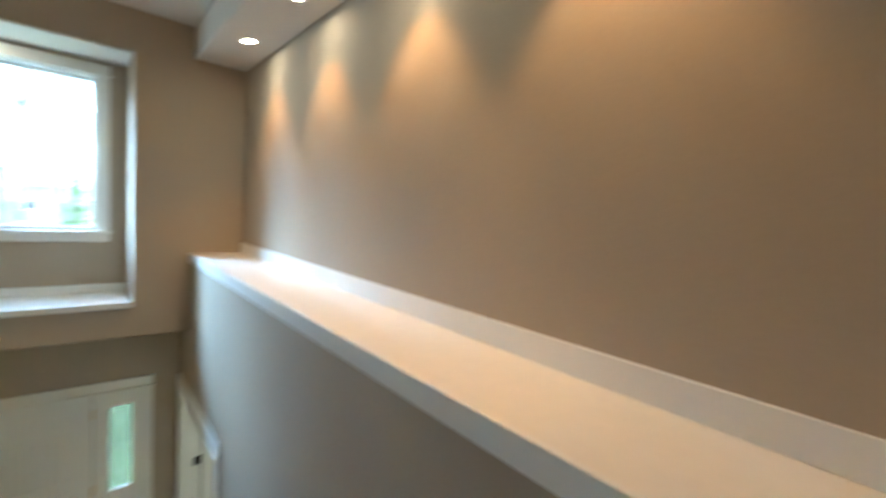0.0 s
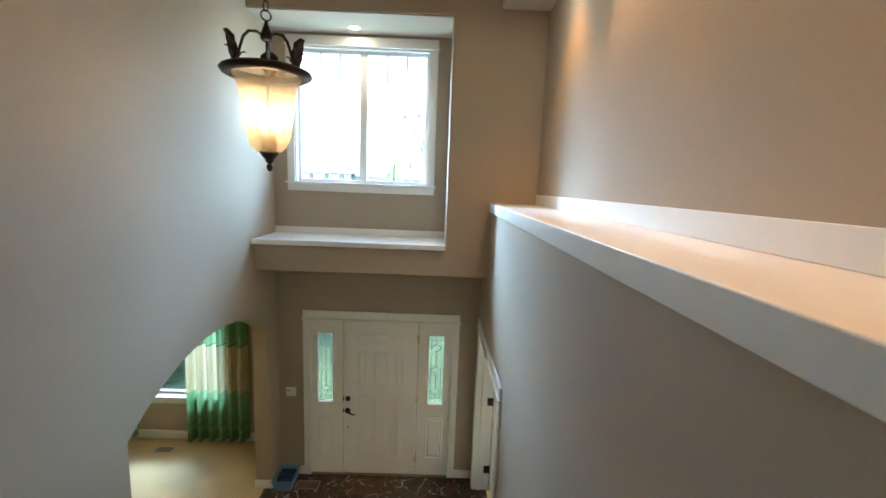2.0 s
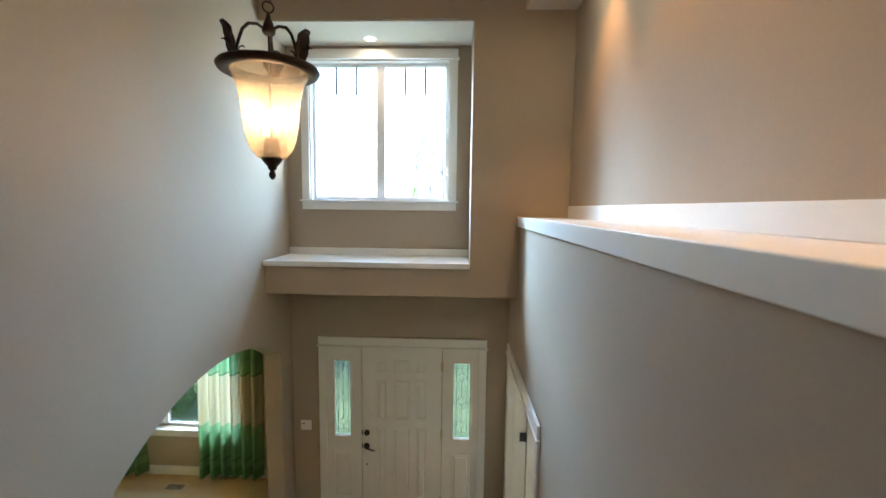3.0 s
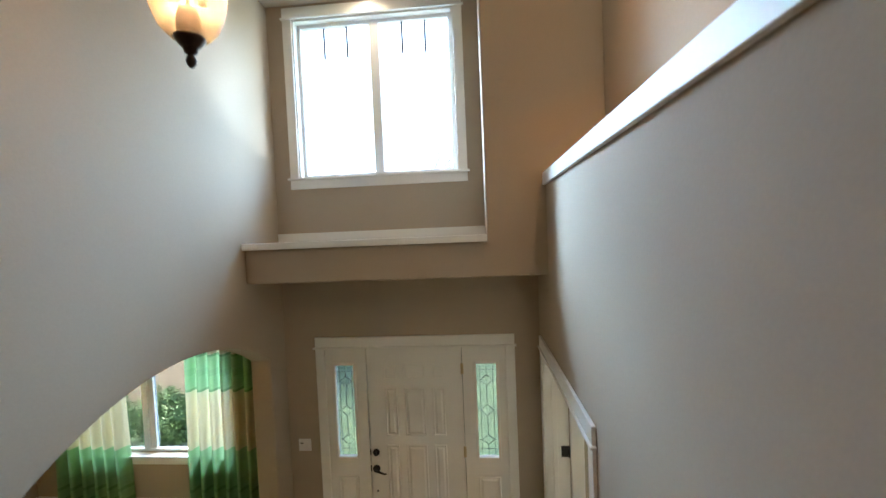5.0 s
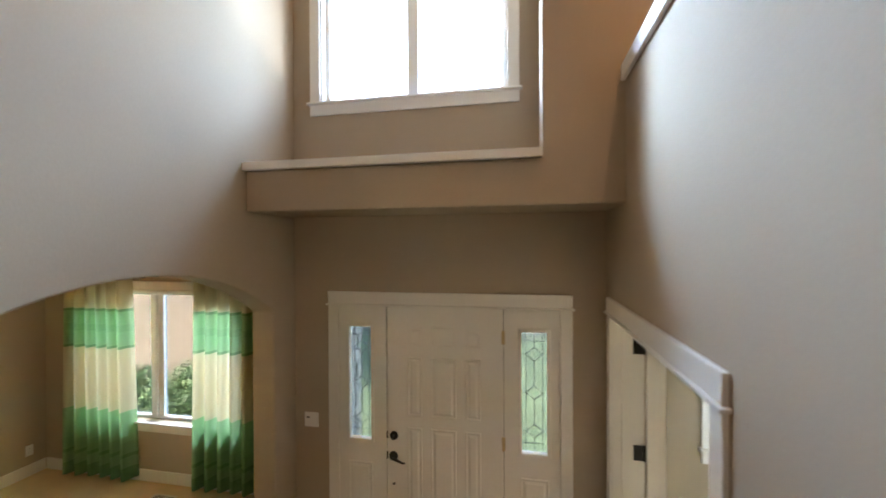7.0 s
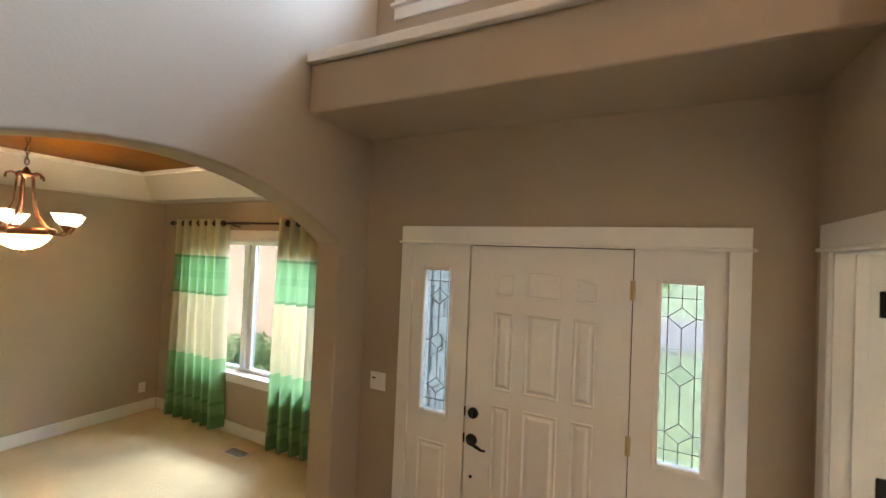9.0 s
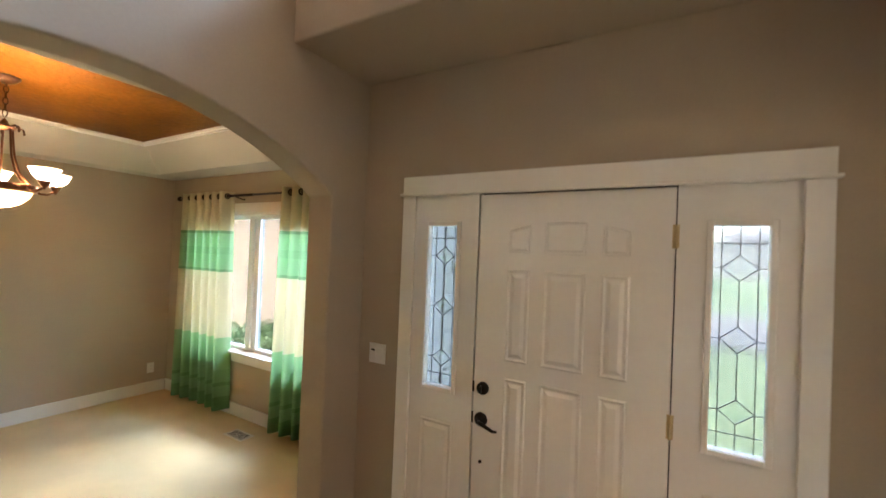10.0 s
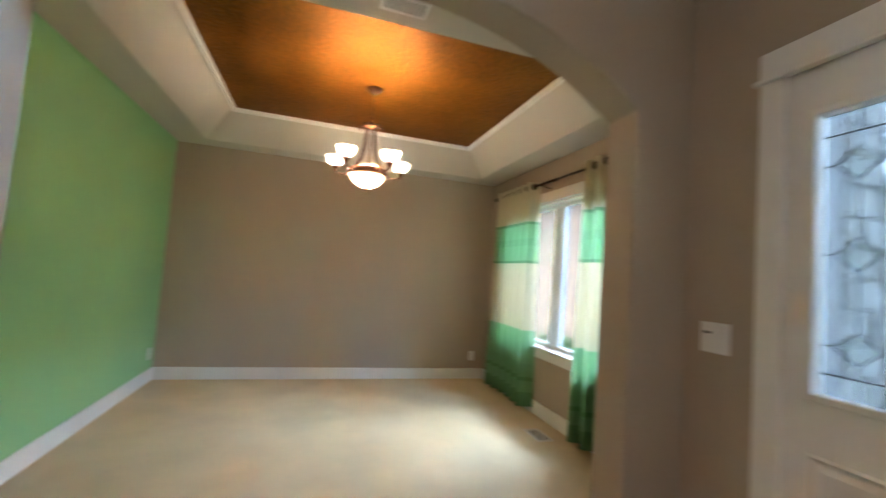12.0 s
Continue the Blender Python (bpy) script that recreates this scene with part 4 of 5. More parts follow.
for k in range(3):
    a = radians(108) + 2 * math.pi * k / 3
    ca, sa = math.cos(a), math.sin(a)
    P = lambda r, z: (lx + r * ca, ly + r * sa, z)
    part("scroll_arm", tube(bmesh.new(), [P(0.0184, 4.462), P(0.0552, 4.478), P(0.0966, 4.468), P(0.1242, 4.435), P(0.1398, 4.39), P(0.1582, 4.33), P(0.1886, 4.298)], [0.007, 0.008, 0.008, 0.008, 0.008, 0.008, 0.007], 8), BRONZE, lan, smooth=True)
    side, outw = Vector((-sa, ca, 0)), Vector((ca, sa, 0))
    for nm, tilt, prof, tip in (
        ("leaf", 0.0, [(0.168, 4.298, 0.016), (0.166, 4.325, 0.026), (0.166, 4.355, 0.032), (0.170, 4.385, 0.034), (0.178, 4.412, 0.030), (0.192, 4.434, 0.022), (0.210, 4.446, 0.012), (0.222, 4.443, 0.003)], "curled bronze leaf"),
        ("side_leaf", 0.055, [(0.166, 4.300, 0.010), (0.166, 4.325, 0.016), (0.168, 4.352, 0.017), (0.176, 4.376, 0.013), (0.190, 4.388, 0.007), (0.200, 4.384, 0.002)], "small curled bronze leaf"),
        ("side_leaf", -0.055, [(0.166, 4.300, 0.010), (0.166, 4.325, 0.016), (0.168, 4.352, 0.017), (0.176, 4.376, 0.013), (0.190, 4.388, 0.007), (0.200, 4.384, 0.002)], "small curled bronze leaf"),
        ("inner_leaf", 0.0, [(0.160, 4.300, 0.010), (0.154, 4.322, 0.015), (0.142, 4.345, 0.014), (0.126, 4.360, 0.009), (0.114, 4.356, 0.002)], "small curled bronze leaf"),
    ):
        lf = bmesh.new()
        rows = []
        for j, (r, z, w) in enumerate(prof):
            p = Vector(P(r, z)) + side * tilt * j / (len(prof) - 1)
            notch = 1.65 * w * (0.8 if j % 2 else 1.0)
            rows.append([lf.verts.new(p - side * notch + outw * w * 0.4), lf.verts.new(p), lf.verts.new(p + side * notch + outw * w * 0.4)])
        for r0, r1 in zip(rows, rows[1:]):
            for j in (0, 1):
                lf.faces.new((r0[j], r0[j + 1], r1[j + 1], r1[j]))
        lob = part(nm, lf, BRONZE, lan, tip, True)
        sm = lob.modifiers.new("thickness", "SOLIDIFY")
        sm.thickness = 0.004
    cx, cy = lx + 0.055 * math.cos(2.1 * k), ly + 0.055 * math.sin(2.1 * k)
    part("candle", lathe(bmesh.new(), [(0.0000, 3.955), (0.0166, 3.957), (0.0110, 3.975), (0.0101, 4.035), (0.0000, 4.036)], (cx, cy), 14), PLATE, lan, "ivory candle sleeve", True)
    part("bulb", lathe(bmesh.new(), [(0.0055, 4.037), (0.0147, 4.055), (0.0156, 4.068), (0.0092, 4.088), (0.0018, 4.105)], (cx, cy), 14), BULBM, lan, "lit candle bulb", True)
part("socket_cluster", lathe(bmesh.new(), [(0.0000, 3.862), (0.0340, 3.866), (0.0420, 3.880), (0.0400, 3.915), (0.0300, 3.950), (0.0000, 3.953)], (lx, ly), 24), COPPER, lan, "copper bulb socket cluster", True)


def chain_link(c, tall, wide, wire, turn):
    pts = []
    for k in range(17):
        a = 2 * math.pi * k / 16
        u, z = wide * math.cos(a), tall * math.sin(a)
        pts.append((c[0] + u * math.cos(turn), c[1] + u * math.sin(turn), c[2] + z))
    return tube(bmesh.new(), pts, wire, 6)


part("ring", chain_link((lx, ly, 4.572), 0.026, 0.026, 0.004, 0.6), BRONZE, lan)
for k in range(22):
    z = 4.622 + k * 0.046
    if z < TOP - 0.06:
        part("chain_link", chain_link((lx, ly, z), 0.029, 0.013, 0.0032, 0.6 + (k % 2) * 1.57), BRONZE, lan)
part("canopy", lathe(bmesh.new(), [(0.012, TOP - 0.06), (0.03, TOP - 0.045), (0.06, TOP - 0.02), (0.066, TOP - 0.002)], (lx, ly), 28), BRONZE, lan, smooth=True)

# ---- dining room ----
cx0, cy0 = CHAND.x, CHAND.y
ch = thing("chandelier", (cx0, cy0, 1.87), "antique copper five-arm chandelier with alabaster glass bowls", "chandelier")
part("canopy", lathe(bmesh.new(), [(0.0, 2.655), (0.02, 2.657), (0.045, 2.672), (0.062, 2.690), (0.064, 2.699)], (cx0, cy0), 28), COPPER, ch, smooth=True)
for k in range(6):
    part("chain_link", chain_link((cx0, cy0, 2.640 - 0.036 * k), 0.023, 0.011, 0.003, (k % 2) * 1.57), COPPER, ch)
part("hub", lathe(bmesh.new(), [(0.0, 2.352), (0.012, 2.355), (0.05, 2.366), (0.058, 2.374), (0.05, 2.382), (0.024, 2.390), (0.016, 2.41), (0.0, 2.43)], (cx0, cy0), 24), COPPER, ch, smooth=True)
part("ring_band", lathe(bmesh.new(), [(0.140, 1.985), (0.160, 1.988), (0.166, 2.004), (0.160, 2.016), (0.164, 2.026), (0.140, 2.034), (0.133, 2.012), (0.140, 1.985)], (cx0, cy0), 40), COPPER, ch, smooth=True)
bowl = part("bowl", lathe(bmesh.new(), [(0.0, 1.888), (0.046, 1.893), (0.090, 1.915), (0.125, 1.952), (0.143, 1.992)], (cx0, cy0), 36), ALABASTER, ch, "lit alabaster glass bowl", True)
part("finial", lathe(bmesh.new(), [(0.0, 1.866), (0.006, 1.868), (0.008, 1.876), (0.014, 1.884), (0.010, 1.889), (0.0, 1.890)], (cx0, cy0), 16), COPPER, ch, smooth=True)
for k, (ca, sa) in enumerate(ARMS):
    Q = lambda r, z: (cx0 + r * ca, cy0 + r * sa, z)
    part("rod", tube(bmesh.new(), [Q(0.040, 2.37), Q(0.045, 2.30), Q(0.055, 2.20), Q(0.080, 2.11), Q(0.125, 2.05), Q(0.155, 2.02)], 0.006, 8), COPPER, ch, smooth=True)
    part("scroll", tube(bmesh.new(), [Q(0.03, 2.378), Q(0.07, 2.386), Q(0.092, 2.376), Q(0.096, 2.352), Q(0.092, 2.345)], [0.006, 0.006, 0.006, 0.007, 0.003], 8), COPPER, ch, smooth=True)
    arm = part("arm", tube(bmesh.new(), [Q(0.160, 2.008), Q(0.19, 1.992), Q(0.225, 1.992), Q(0.258, 2.010), Q(0.271, 2.035)], 0.008, 8), COPPER, ch, smooth=True)
    part("cup", lathe(bmesh.new(), [(0.0, 2.000), (0.006, 2.004), (0.009, 2.014), (0.018, 2.024), (0.030, 2.046), (0.034, 2.056), (0.028, 2.058), (0.0, 2.056)], Q(0.271, 0)[:2], 20), COPPER, ch, smooth=True)
    sh = part("glass_shade", lathe(bmesh.new(), [(0.025, 2.060), (0.042, 2.068), (0.059, 2.088), (0.068, 2.112), (0.079, 2.130)], Q(0.271, 0)[:2], 28), ALABASTER, ch, "lit alabaster glass shade", True)
    part("bulb", lathe(bmesh.new(), [(0.010, 2.060), (0.018, 2.085), (0.020, 2.098), (0.012, 2.114), (0.0, 2.120)], Q(0.271, 0)[:2], 14), BULBM, ch, "lit bulb", True)
for piece in ch.children:
    if not piece.name.startswith("canopy"):
        piece.location.z += 0.02

# curtains on a rod
ROD_Y, ROD_Z = 7.705, 2.232
rod = thing("curtain_rod", (-3.5, ROD_Y, ROD_Z), "dark bronze curtain rod above the dining window", "curtain rod")
part("pole", tube(bmesh.new(), [(-4.80, ROD_Y, ROD_Z), (-3.52, ROD_Y, ROD_Z)], 0.0125, 12), BRONZE, rod, smooth=True)
part("pole", tube(bmesh.new(), [(-3.54, ROD_Y, ROD_Z), (-2.14, ROD_Y, ROD_Z)], 0.0105, 12), BRONZE, rod, smooth=True)
for x, s in ((-4.80, -1), (-2.14, 1)):
    part("finial", tube(bmesh.new(), [(x, ROD_Y, ROD_Z), (x + s * 0.02, ROD_Y, ROD_Z), (x + s * 0.045, ROD_Y, ROD_Z), (x + s * 0.07, ROD_Y, ROD_Z)], [0.014, 0.026, 0.026, 0.008], 14), BRONZE, rod, smooth=True)
for x in (-4.74, -3.78, -2.20):
    part("bracket", tube(bmesh.new(), [(x, DF - 0.001, ROD_Z - 0.03), (x, DF - 0.03, ROD_Z - 0.03), (x, ROD_Y, ROD_Z - 0.014)], 0.006, 8), BRONZE, rod)


def curtain(x0, x1, b0, b1, folds, label):
    ob = thing("curtain", ((x0 + x1) / 2, ROD_Y, 0.06), label, "curtain", "curtains of the dining window")
    bm = bmesh.new()
    nu, nv = folds * 12, 18
    top, bottom = ROD_Z + 0.045, 0.065
    rows = []
    for j in range(nv + 1):
        f = j / nv
        z = top + (bottom - top) * f
        row = []
        for i in range(nu + 1):
            u = i / nu
            ph = 2 * math.pi * folds * u
            drift = 0.25 * math.sin(3.1 * u + 2.0 * f)
            y = ROD_Y + (0.058 + 0.016 * f * math.sin(7 * u + 1)) * math.cos(ph + drift * f)
            x = x0 + (x1 - x0) * u + (b0 - x0 + (b1 - b0 - x1 + x0) * u) * f + 0.010 * math.sin(2 * ph + 1.3 * f)
            row.append(bm.verts.new((x, y, z + (0.004 * math.cos(2 * ph) if j == nv else 0))))
        rows.append(row)
    for r0, r1 in zip(rows, rows[1:]):
        for i in range(nu):
            bm.faces.new((r0[i], r0[i + 1], r1[i + 1], r1[i]))
    cl = part("fabric", bm, FABRIC, ob, "cream and green banded fabric", True)
    md = cl.modifiers.new("thickness", "SOLIDIFY")
    md.thickness = 0.0015
    for k in range(2 * folds):
        x = x0 + (x1 - x0) * (k + 0.5) / (2 * folds)
        g = bmesh.new()
        for a in range(14):
            a0, a1 = 2 * math.pi * a / 14, 2 * math.pi * (a + 1) / 14
            tube(g, [(x, ROD_Y + 0.024 * math.cos(a0), ROD_Z + 0.024 * math.sin(a0)), (x, ROD_Y + 0.024 * math.cos(a1), ROD_Z + 0.024 * math.sin(a1))], 0.009, 6)
        part("grommet", g, BRONZE, ob)
    return ob


curtain(-4.72, -3.90, -4.76, -3.86, 6, "cream and green banded grommet curtain drawn aside")
curtain(-3.08, -2.25, -3.12, -2.29, 6, "cream and green banded grommet curtain gathered beside the window")


def register(name, x0, x1, y0, y1, z, material, label, along="x", down=False):
    """A floor or ceiling register: rim and slats over a sheet painted for duct shade."""
    ob = thing(name, ((x0 + x1) / 2, (y0 + y1) / 2, z), label, "air vent")
    s = -1 if down else 1
    w = 0.016
    zs = sorted((z + s * 0.001, z + s * 0.006))
    rim = bmesh.new()
    for d in ((x0, x0 + w, y0, y1), (x1 - w, x1, y0, y1), (x0 + w, x1 - w, y0, y0 + w), (x0 + w, x1 - w, y1 - w, y1)):
        box(rim, *d, *zs, 0.0015)
    part("rim", rim, material, ob)
    zb = sorted((z + s * 0.0006, z + s * 0.0016))
    part("backing", boxed(x0 + w, x1 - w, y0 + w, y1 - w, *zb), DUCT if down else BLACK, ob, "flat sheet coloured for the shaded duct")
    zt = sorted((z + s * 0.002, z + s * 0.005))
    n = 11 if down else 9 if along == "x" else 7
    for k in range(n):
        f = (k + 0.5) / n
        if along == "x":
            u = x0 + w + (x1 - x0 - 2 * w) * f
            part("slat", boxed(u - 0.003, u + 0.003, y0 + w, y1 - w, *zt), material, ob)
        else:
            u = y0 + w + (y1 - y0 - 2 * w) * f
            part("slat", boxed(x0 + w, x1 - w, u - 0.003, u + 0.003, *zt), material, ob)
    return ob


register("floor_vent", -3.465, -3.205, 7.475, 7.615, 0.009, TANREG, "almond metal floor register in the carpet")
register("floor_vent", -1.36, -1.07, 6.89, 7.04, 0.0005, REG, "bronze metal floor register in the marble", "y")
register("ceiling_vent", -2.07, -1.95, 5.83, 6.05, DC, PLATE, "white metal ceiling register", "y", True)


def wall_plate(name, place, axis, way, w, h, label, sockets):
    """A wall plate with its switches or sockets."""
    x, y, z = place
    ob = thing(name, place, label, "outlet" if sockets else "switch")

    def flat(d0, d1, u0, u1, z0, z1, bevel=0.0):
        if axis == "x":
            a = sorted((x + way * d0, x + way * d1))
            return boxed(*a, y + u0, y + u1, z0, z1, bevel=bevel)
        a = sorted((y + way * d0, y + way * d1))
        return boxed(x + u0, x + u1, *a, z0, z1, bevel=bevel)

    part("plate", flat(0.001, 0.007, -w / 2, w / 2, z - h / 2, z + h / 2, 0.002), PLATE, ob)
    if sockets:
        for dz in (-0.022, 0.022):
            part("socket", flat(0.0072, 0.009, -0.016, 0.016, z + dz - 0.014, z + dz + 0.014, 0.0008), PLATE, ob)
            for du in (-0.006, 0.006):
                part("slot", flat(0.0091, 0.0096, du - 0.001, du + 0.001, z + dz - 0.004, z + dz + 0.006), BLACK, ob)
    else:
        part("dimmer", flat(0.0072, 0.010, -0.046, -0.012, z - 0.033, z + 0.033, 0.001), PLATE, ob)
        part("display", flat(0.0101, 0.0108, -0.043, -0.015, z + 0.014, z + 0.024), BLACK, ob, "dark display")
        part("rocker", flat(0.0072, 0.012, 0.012, 0.044, z - 0.033, z + 0.033, 0.002), PLATE, ob)
    return ob


wall_plate("light_switch", (-1.472, FY, 1.113), "y", -1, 0.122, 0.118, "white double light switch plate beside the front door", False)
wall_plate("wall_outlet", (DX, 7.63, 0.29), "x", 1, 0.072, 0.115, "white wall outlet on the greige wall", True)
wall_plate("wall_outlet", (-5.02, DG, 0.29), "y", 1, 0.072, 0.115, "white wall outlet on the green wall", True)

# blue tray on the marble
tray_ob = thing("plastic_tray", (-1.49, 7.0, 0.0), "blue plastic tray with a dark navy liner on the marble", "storage tray")
tx0, tx1, ty0, ty1, th = -1.60, -1.365, 6.835, 7.14, 0.135
tb = bmesh.new()
lower = [(tx0 + 0.02, ty0 + 0.02), (tx1 - 0.02, ty0 + 0.02), (tx1 - 0.02, ty1 - 0.02), (tx0 + 0.02, ty1 - 0.02)]
upper = [(tx0, ty0), (tx1, ty0), (tx1, ty1), (tx0, ty1)]
lip = [(tx0 - 0.008, ty0 - 0.012), (tx1 + 0.012, ty0 - 0.012), (tx1 + 0.012, ty1 + 0.012), (tx0 - 0.008, ty1 + 0.012)]
shrink = lambda ring, d: [((tx0 + tx1) / 2 + (x - (tx0 + tx1) / 2) * d, (ty0 + ty1) / 2 + (y - (ty0 + ty1) / 2) * d) for x, y in ring]
rings = [[tb.verts.new((x, y, z)) for x, y in ring] for ring, z in ((lower, 0.001), (upper, th - 0.015), (lip, th - 0.012), (lip, th), (shrink(upper, 0.96), th), (shrink(lower, 0.96), 0.012))]
tb.faces.new(rings[0])
for a, b in zip(rings, rings[1:]):
    for k in range(4):
        tb.faces.new((a[k], a[(k + 1) % 4], b[(k + 1) % 4], b[k]))
tb.faces.new(rings[-1])
part("tub", tb, BLUE, tray_ob, "translucent blue tub")
ln = bmesh.new()
n = 10
rng = random.Random(4)
gv = [[ln.verts.new((tx0 + 0.016 + (tx1 - tx0 - 0.032) * i / n, ty0 + 0.016 + (ty1 - ty0 - 0.032) * j / n, 0.085 + rng.uniform(-0.018, 0.022))) for j in range(n + 1)] for i in range(n + 1)]
for i in range(n):
    for j in range(n):
        ln.faces.new((gv[i][j], gv[i + 1][j], gv[i + 1][j + 1], gv[i][j + 1]))
part("liner", ln, NAVY, tray_ob, "crumpled dark navy liner", True)

# ---- outdoors ----
structure("ground", boxed(-300, 300, 7.36, 600, -0.45, -0.25), GRASS, "green lawn in front of the house")
structure("pavement_porch", boxed(-1.5, 1.2, 7.37, 8.7, -0.24, -0.03), CONC, "grey concrete porch")
structure("road", boxed(-300, 300, 17.0, 25.0, -0.249, -0.20), ROADM, "grey asphalt street")
structure("wall_outer_cladding", boxed(LX - LT + 0.002, LX + 0.03, FY + 0.19, DF + 0.32, -0.25, 3.0), SIDING, "pale cladding at the corner of the dining room")
structure("roof_dining", boxed(DX - 0.14, LX - LT - 0.002, DG - 0.14, DF + 0.2, 3.0, 3.12), ROOF, "grey roof edge over the dining room")

column = thing("porch_column", (-1.85, 8.31, -0.03), "blue-grey stone porch column beside the front door", "column")
part("core", boxed(-2.12, -1.62, 8.16, 8.46, -0.03, 3.0), CONC, column)
crng = random.Random(8)
for course in range(19):
    z0 = -0.028 + course * 0.159
    cut = 8.31 + (0.06 if course % 2 else -0.05) + crng.uniform(-0.03, 0.03)
    for y0, y1 in ((8.145, cut - 0.006), (cut + 0.006, 8.475)):
        part("stone", boxed(-1.625, -1.585 + crng.uniform(-0.008, 0.012), y0, y1, z0 + 0.005, z0 + 0.154, bevel=0.01), STONE, column)

wing = thing("house_wing", (-11.0, 18.0, -0.25), "peach stucco neighbouring wing behind a shrub", "house")
part("wall", boxed(-18.0, -5.2, 11.3, 22.0, -0.25, 3.4), STUCCO, wing)
wr = bmesh.new()
box(wr, -18.4, -4.8, 10.9, 22.4, 3.405, 3.6, 0.02)
part("roof", wr, ROOF, wing)


def shrub(name, place, radius, height, count, seed, label):
    ob = thing(name, place, label, "shrub")
    r = random.Random(seed)
    st = bmesh.new()
    for k in range(7):
        a = r.uniform(0, 6.28)
        tube(st, [place, (place[0] + 0.3 * radius * math.cos(a), place[1] + 0.3 * radius * math.sin(a), place[2] + height * 0.4), (place[0] + 0.7 * radius * math.cos(a), place[1] + 0.7 * radius * math.sin(a), place[2] + height * 0.8)], [0.02, 0.013, 0.005], 5)
    part("stems", st, BARK, ob)
    verts, faces = [], []
    clumps = [(r.uniform(-0.7, 0.7) * radius, r.uniform(-0.7, 0.7) * radius, r.uniform(0.25, 0.85) * height, r.uniform(0.25, 0.45) * radius) for _ in range(22)]
    for _ in range(count):
        cx, cy, cz, cr = r.choice(clumps)
        d = Vector((r.gauss(0, 1), r.gauss(0, 1), r.gauss(0, 1))).normalized() * cr * r.uniform(0.75, 1.05)
        c = Vector((place[0] + cx, place[1] + cy, place[2] + cz)) + d
        u = Vector((r.gauss(0, 1), r.gauss(0, 1), r.gauss(0, 1))).normalized()
        v = u.cross(d.normalized() + Vector((0.01, 0.02, 0.03))).normalized()
        s = r.uniform(0.022, 0.042)
        i = len(verts)
        verts += [c - u * s, c + v * s * 0.5, c + u * s, c - v * s * 0.5]
        faces.append((i, i + 1, i + 2, i + 3))
    me = bpy.data.meshes.new("leaves")
    me.from_pydata([tuple(v - Vector(place)) for v in verts], [], faces)
    me.materials.append(LEAF)
    lv = new("leaves", me)
    lv.parent = ob
    return ob


shrub("shrub", (-5.3, 10.0, -0.25), 0.62, 0.64, 5200, 3, "rounded green shrub before the stucco wall")
shrub("shrub", (-7.0, 10.3, -0.25), 0.6, 0.45, 4200, 5, "broad green shrub before the stucco wall")


def bare_tree(place, tall, seed, label):
    ob = thing("tree", place, label, "tree", "bare street trees")
    r = random.Random(seed)
    tr = tube(bmesh.new(), [(place[0], place[1], place[2]), (place[0] + 0.1, place[1], place[2] + tall * 0.35), (place[0] - 0.05, place[1] + 0.1, place[2] + tall)], [0.16, 0.11, 0.02], 9)
    part("trunk", tr, BARK, ob)
    lm = bmesh.new()

    def limb(p, way, length, rad, level):
        q = p + way * length * 0.5 + Vector((r.uniform(-0.1, 0.1), r.uniform(-0.1, 0.1), 0.05)) * length
        e = q + (way + Vector((r.uniform(-0.25, 0.25), r.uniform(-0.25, 0.25), 0.25))).normalized() * length * 0.5
        tube(lm, [p, q, e], [rad, rad * 0.7, rad * 0.35], 5 if level < 2 else 4)
        if level < 3:
            for _ in range(4):
                s = p.lerp(e, r.uniform(0.35, 1.0))
                limb(s, (way + Vector((r.gauss(0, 0.5), r.gauss(0, 0.5), r.uniform(0.1, 0.6)))).normalized(), length * r.uniform(0.45, 0.65), rad * 0.5, level + 1)

    for k in range(9):
        h = tall * r.uniform(0.3, 0.9)
        a = r.uniform(0, 6.28)
        limb(Vector((place[0], place[1], place[2] + h)), Vector((math.cos(a) * 0.6, math.sin(a) * 0.6, 0.8)).normalized(), (tall - h) * 0.6 + 0.8, 0.045, 1)
    part("limbs", lm, BARK, ob)
    return ob


bare_tree((-0.95, 31.0, -0.25), 10.8, 11, "tall bare grey birch with many fine twigs")
bare_tree((-1.9, 33.0, -0.25), 8.8, 12, "slender bare grey tree across the street")
bare_tree((-3.2, 36.0, -0.25), 9.0, 14, "bare grey tree with a leaning crown")
bare_tree((-15.5, 70.0, -0.25), 7.5, 13, "small bare tree between the houses")


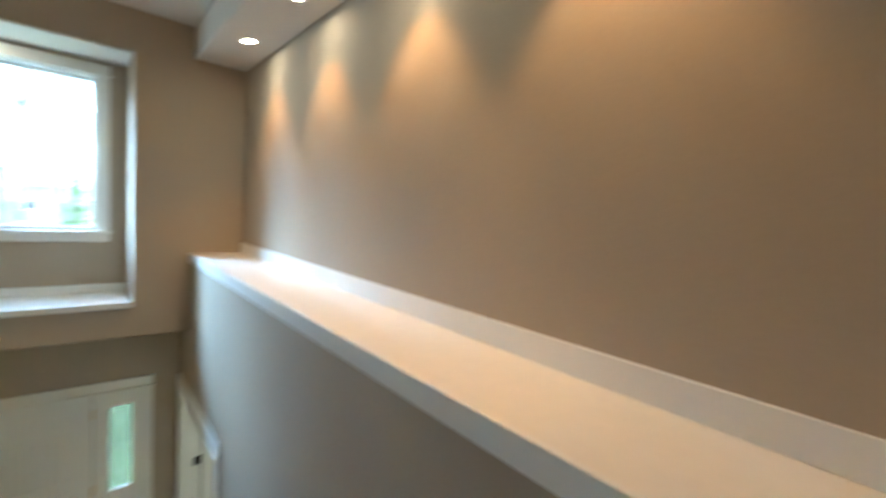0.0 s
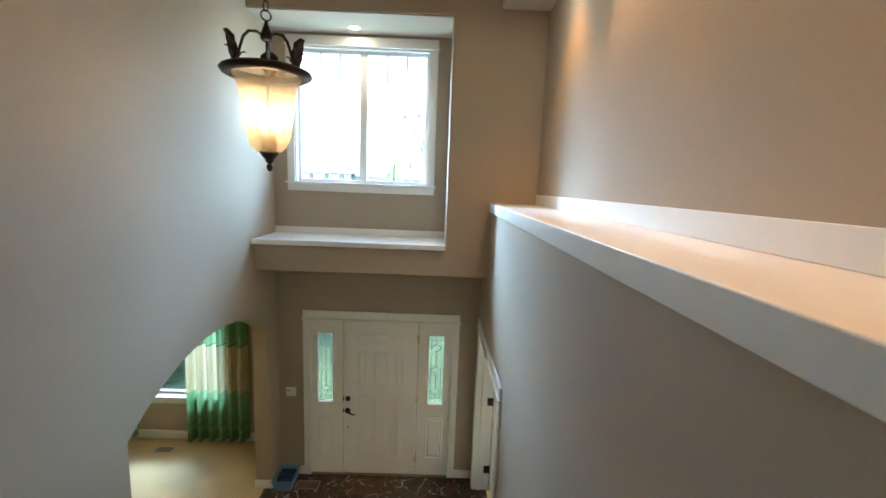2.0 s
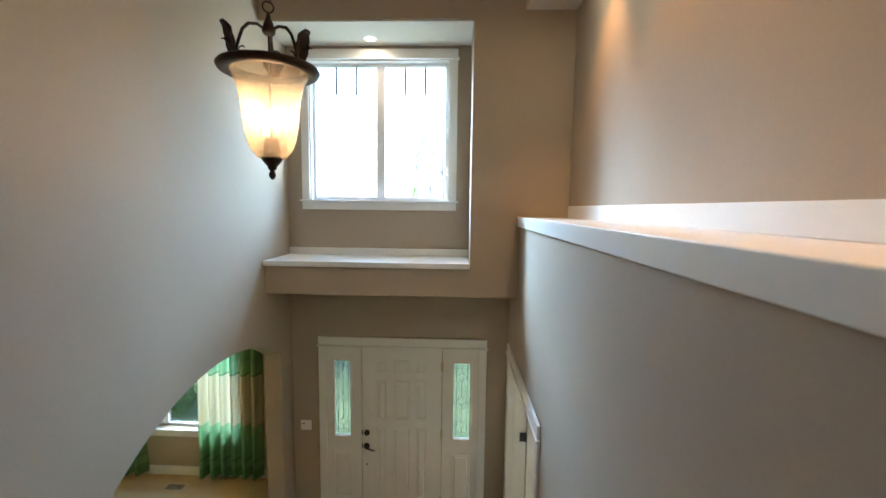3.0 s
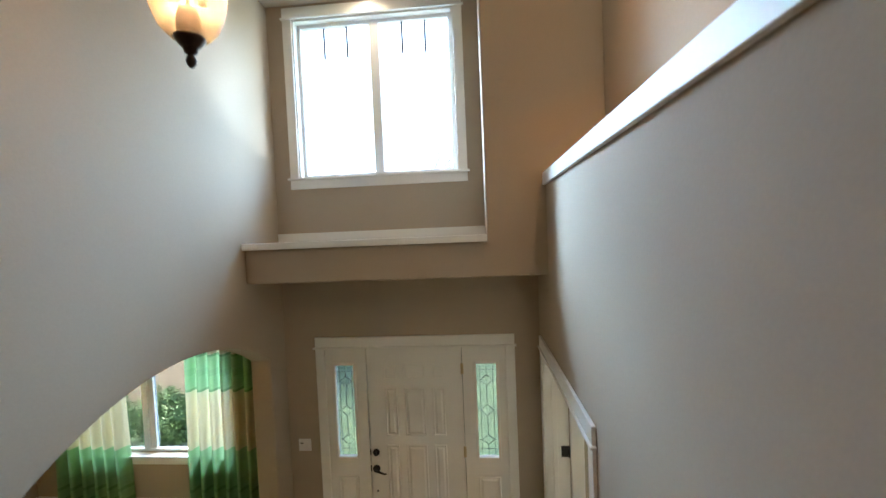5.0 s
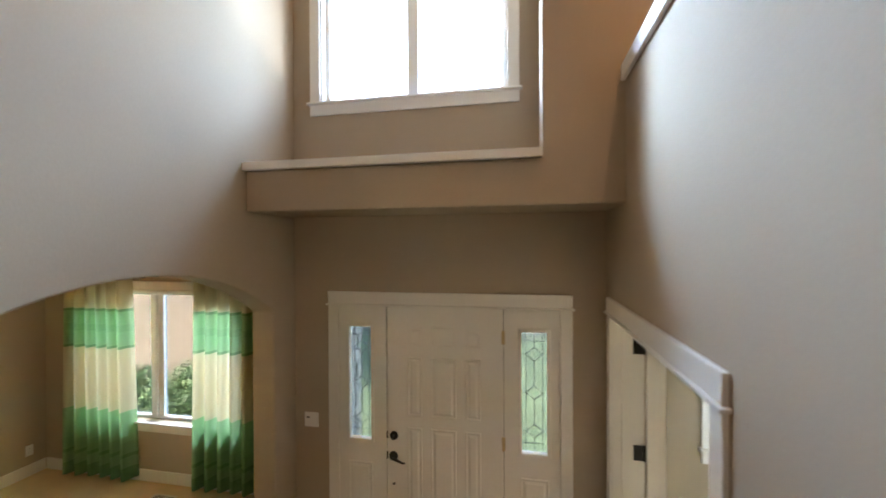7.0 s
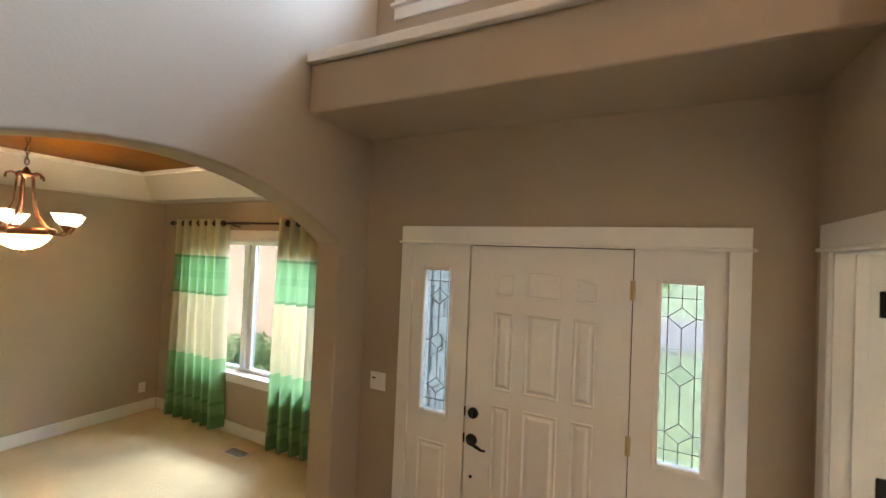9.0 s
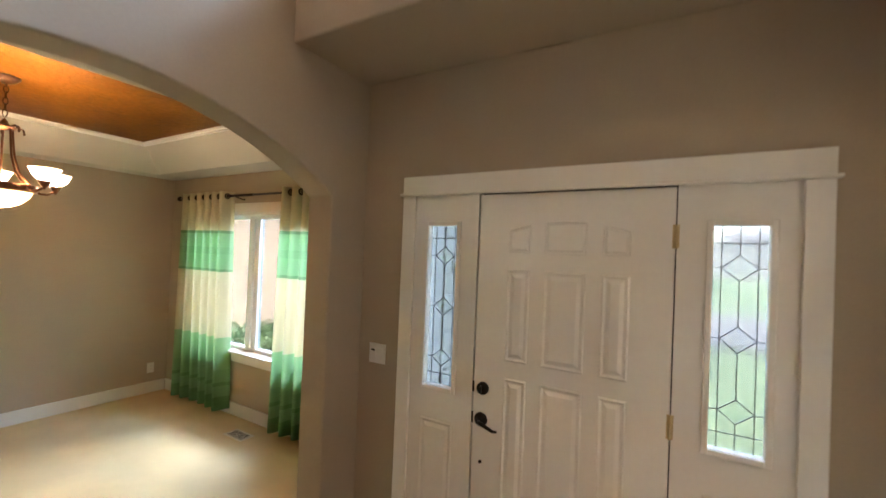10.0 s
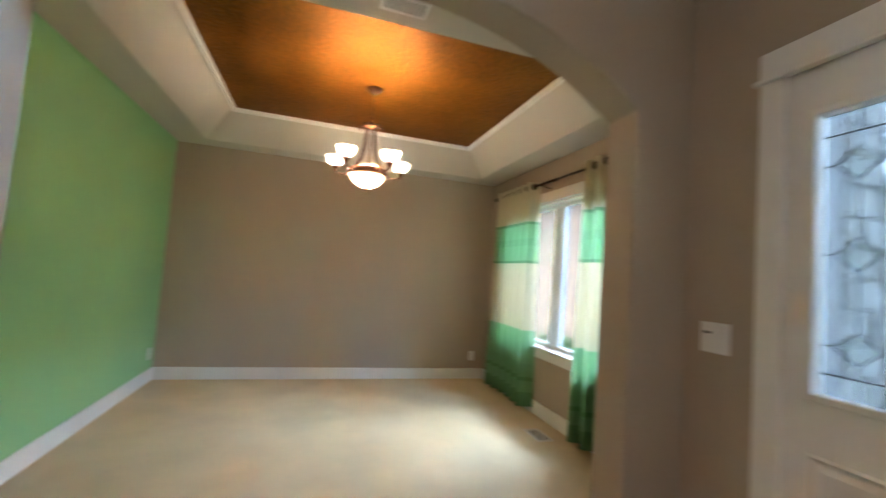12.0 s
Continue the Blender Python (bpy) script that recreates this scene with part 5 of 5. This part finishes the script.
def conifer(place, tall, wide, seed):
    ob = thing("tree", place, "dark green conifer across the street", "tree", "conifers across the street")
    part("trunk", tube(bmesh.new(), [place, (place[0], place[1], place[2] + tall)], [0.16, 0.02], 7), BARK, ob)
    r = random.Random(seed)
    verts, faces = [], []
    for _ in range(1500):
        f = r.random() ** 1.5
        a, rad = r.uniform(0, 6.283), wide * (1 - f) * r.uniform(0.25, 1.05)
        c = Vector((rad * math.cos(a), rad * math.sin(a), tall * (0.06 + 0.94 * f) - 0.25 * rad))
        out = Vector((math.cos(a), math.sin(a), -0.5)) * r.uniform(0.16, 0.34)
        side = Vector((-math.sin(a), math.cos(a), r.uniform(-0.4, 0.4))) * r.uniform(0.05, 0.11)
        k = len(verts)
        verts += [c - side, c + side, c + out]
        faces.append((k, k + 1, k + 2))
    me = bpy.data.meshes.new("crown")
    me.from_pydata([tuple(v) for v in verts], [], faces)
    me.materials.append(LEAF)
    crown = new("crown", me)
    crown.parent = ob
    return ob


for k, (x, y, tall) in enumerate(((-4.4, 46.0, 6.2), (-5.3, 48.0, 5.2), (-1.4, 46.0, 5.6), (-0.3, 47.0, 6.0), (0.8, 46.0, 5.0))):
    conifer((x, y, -0.25), tall, 1.5, 40 + k)


def far_house(x, y, w, d, h, rise, label):
    ob = thing("house", (x, y, -0.25), label, "house", "houses across the street")
    part("wall", boxed(x - w / 2, x + w / 2, y, y + d, -0.25, h), SIDING, ob)
    rf = bmesh.new()
    e = 0.5
    vs = [rf.verts.new(p) for p in ((x - w / 2 - e, y - e, h), (x + w / 2 + e, y - e, h), (x + w / 2 + e, y + d + e, h), (x - w / 2 - e, y + d + e, h), (x - w * 0.2, y + d / 2, h + rise), (x + w * 0.2, y + d / 2, h + rise))]
    for f in ((0, 1, 5, 4), (1, 2, 5), (2, 3, 4, 5), (3, 0, 4), (3, 2, 1, 0)):
        rf.faces.new([vs[k] for k in f])
    part("roof", rf, ROOF, ob)
    for fx in (-0.33, 0.0, 0.33):
        for zf in (1.2, 3.9):
            if zf + 1.2 < h:
                wd = part("window", boxed(x + fx * w - 0.6, x + fx * w + 0.6, y - 0.06, y - 0.002, zf, zf + 1.3), TRIM, ob)
                part("pane", boxed(x + fx * w - 0.5, x + fx * w + 0.5, y - 0.075, y - 0.0605, zf + 0.1, zf + 1.2), DARKPANE, wd)
    return ob


far_house(-20.5, 80.0, 8.5, 9, 5.2, 2.4, "pale two-storey house with a hipped roof")
far_house(-12.2, 82.0, 8.0, 9, 4.8, 2.3, "pale house with a low hipped roof")
far_house(-2.5, 84.0, 9.0, 9, 4.6, 2.2, "pale house half hidden behind bare trees")
far_house(9.0, 80.0, 11, 9, 5.4, 2.4, "pale two-storey house behind bare trees")
far_house(-33.0, 80.0, 12, 9, 5.2, 2.5, "pale house at the end of the row")
far_house(25.0, 82.0, 12, 9, 5.4, 2.5, "pale house at the far end of the street")
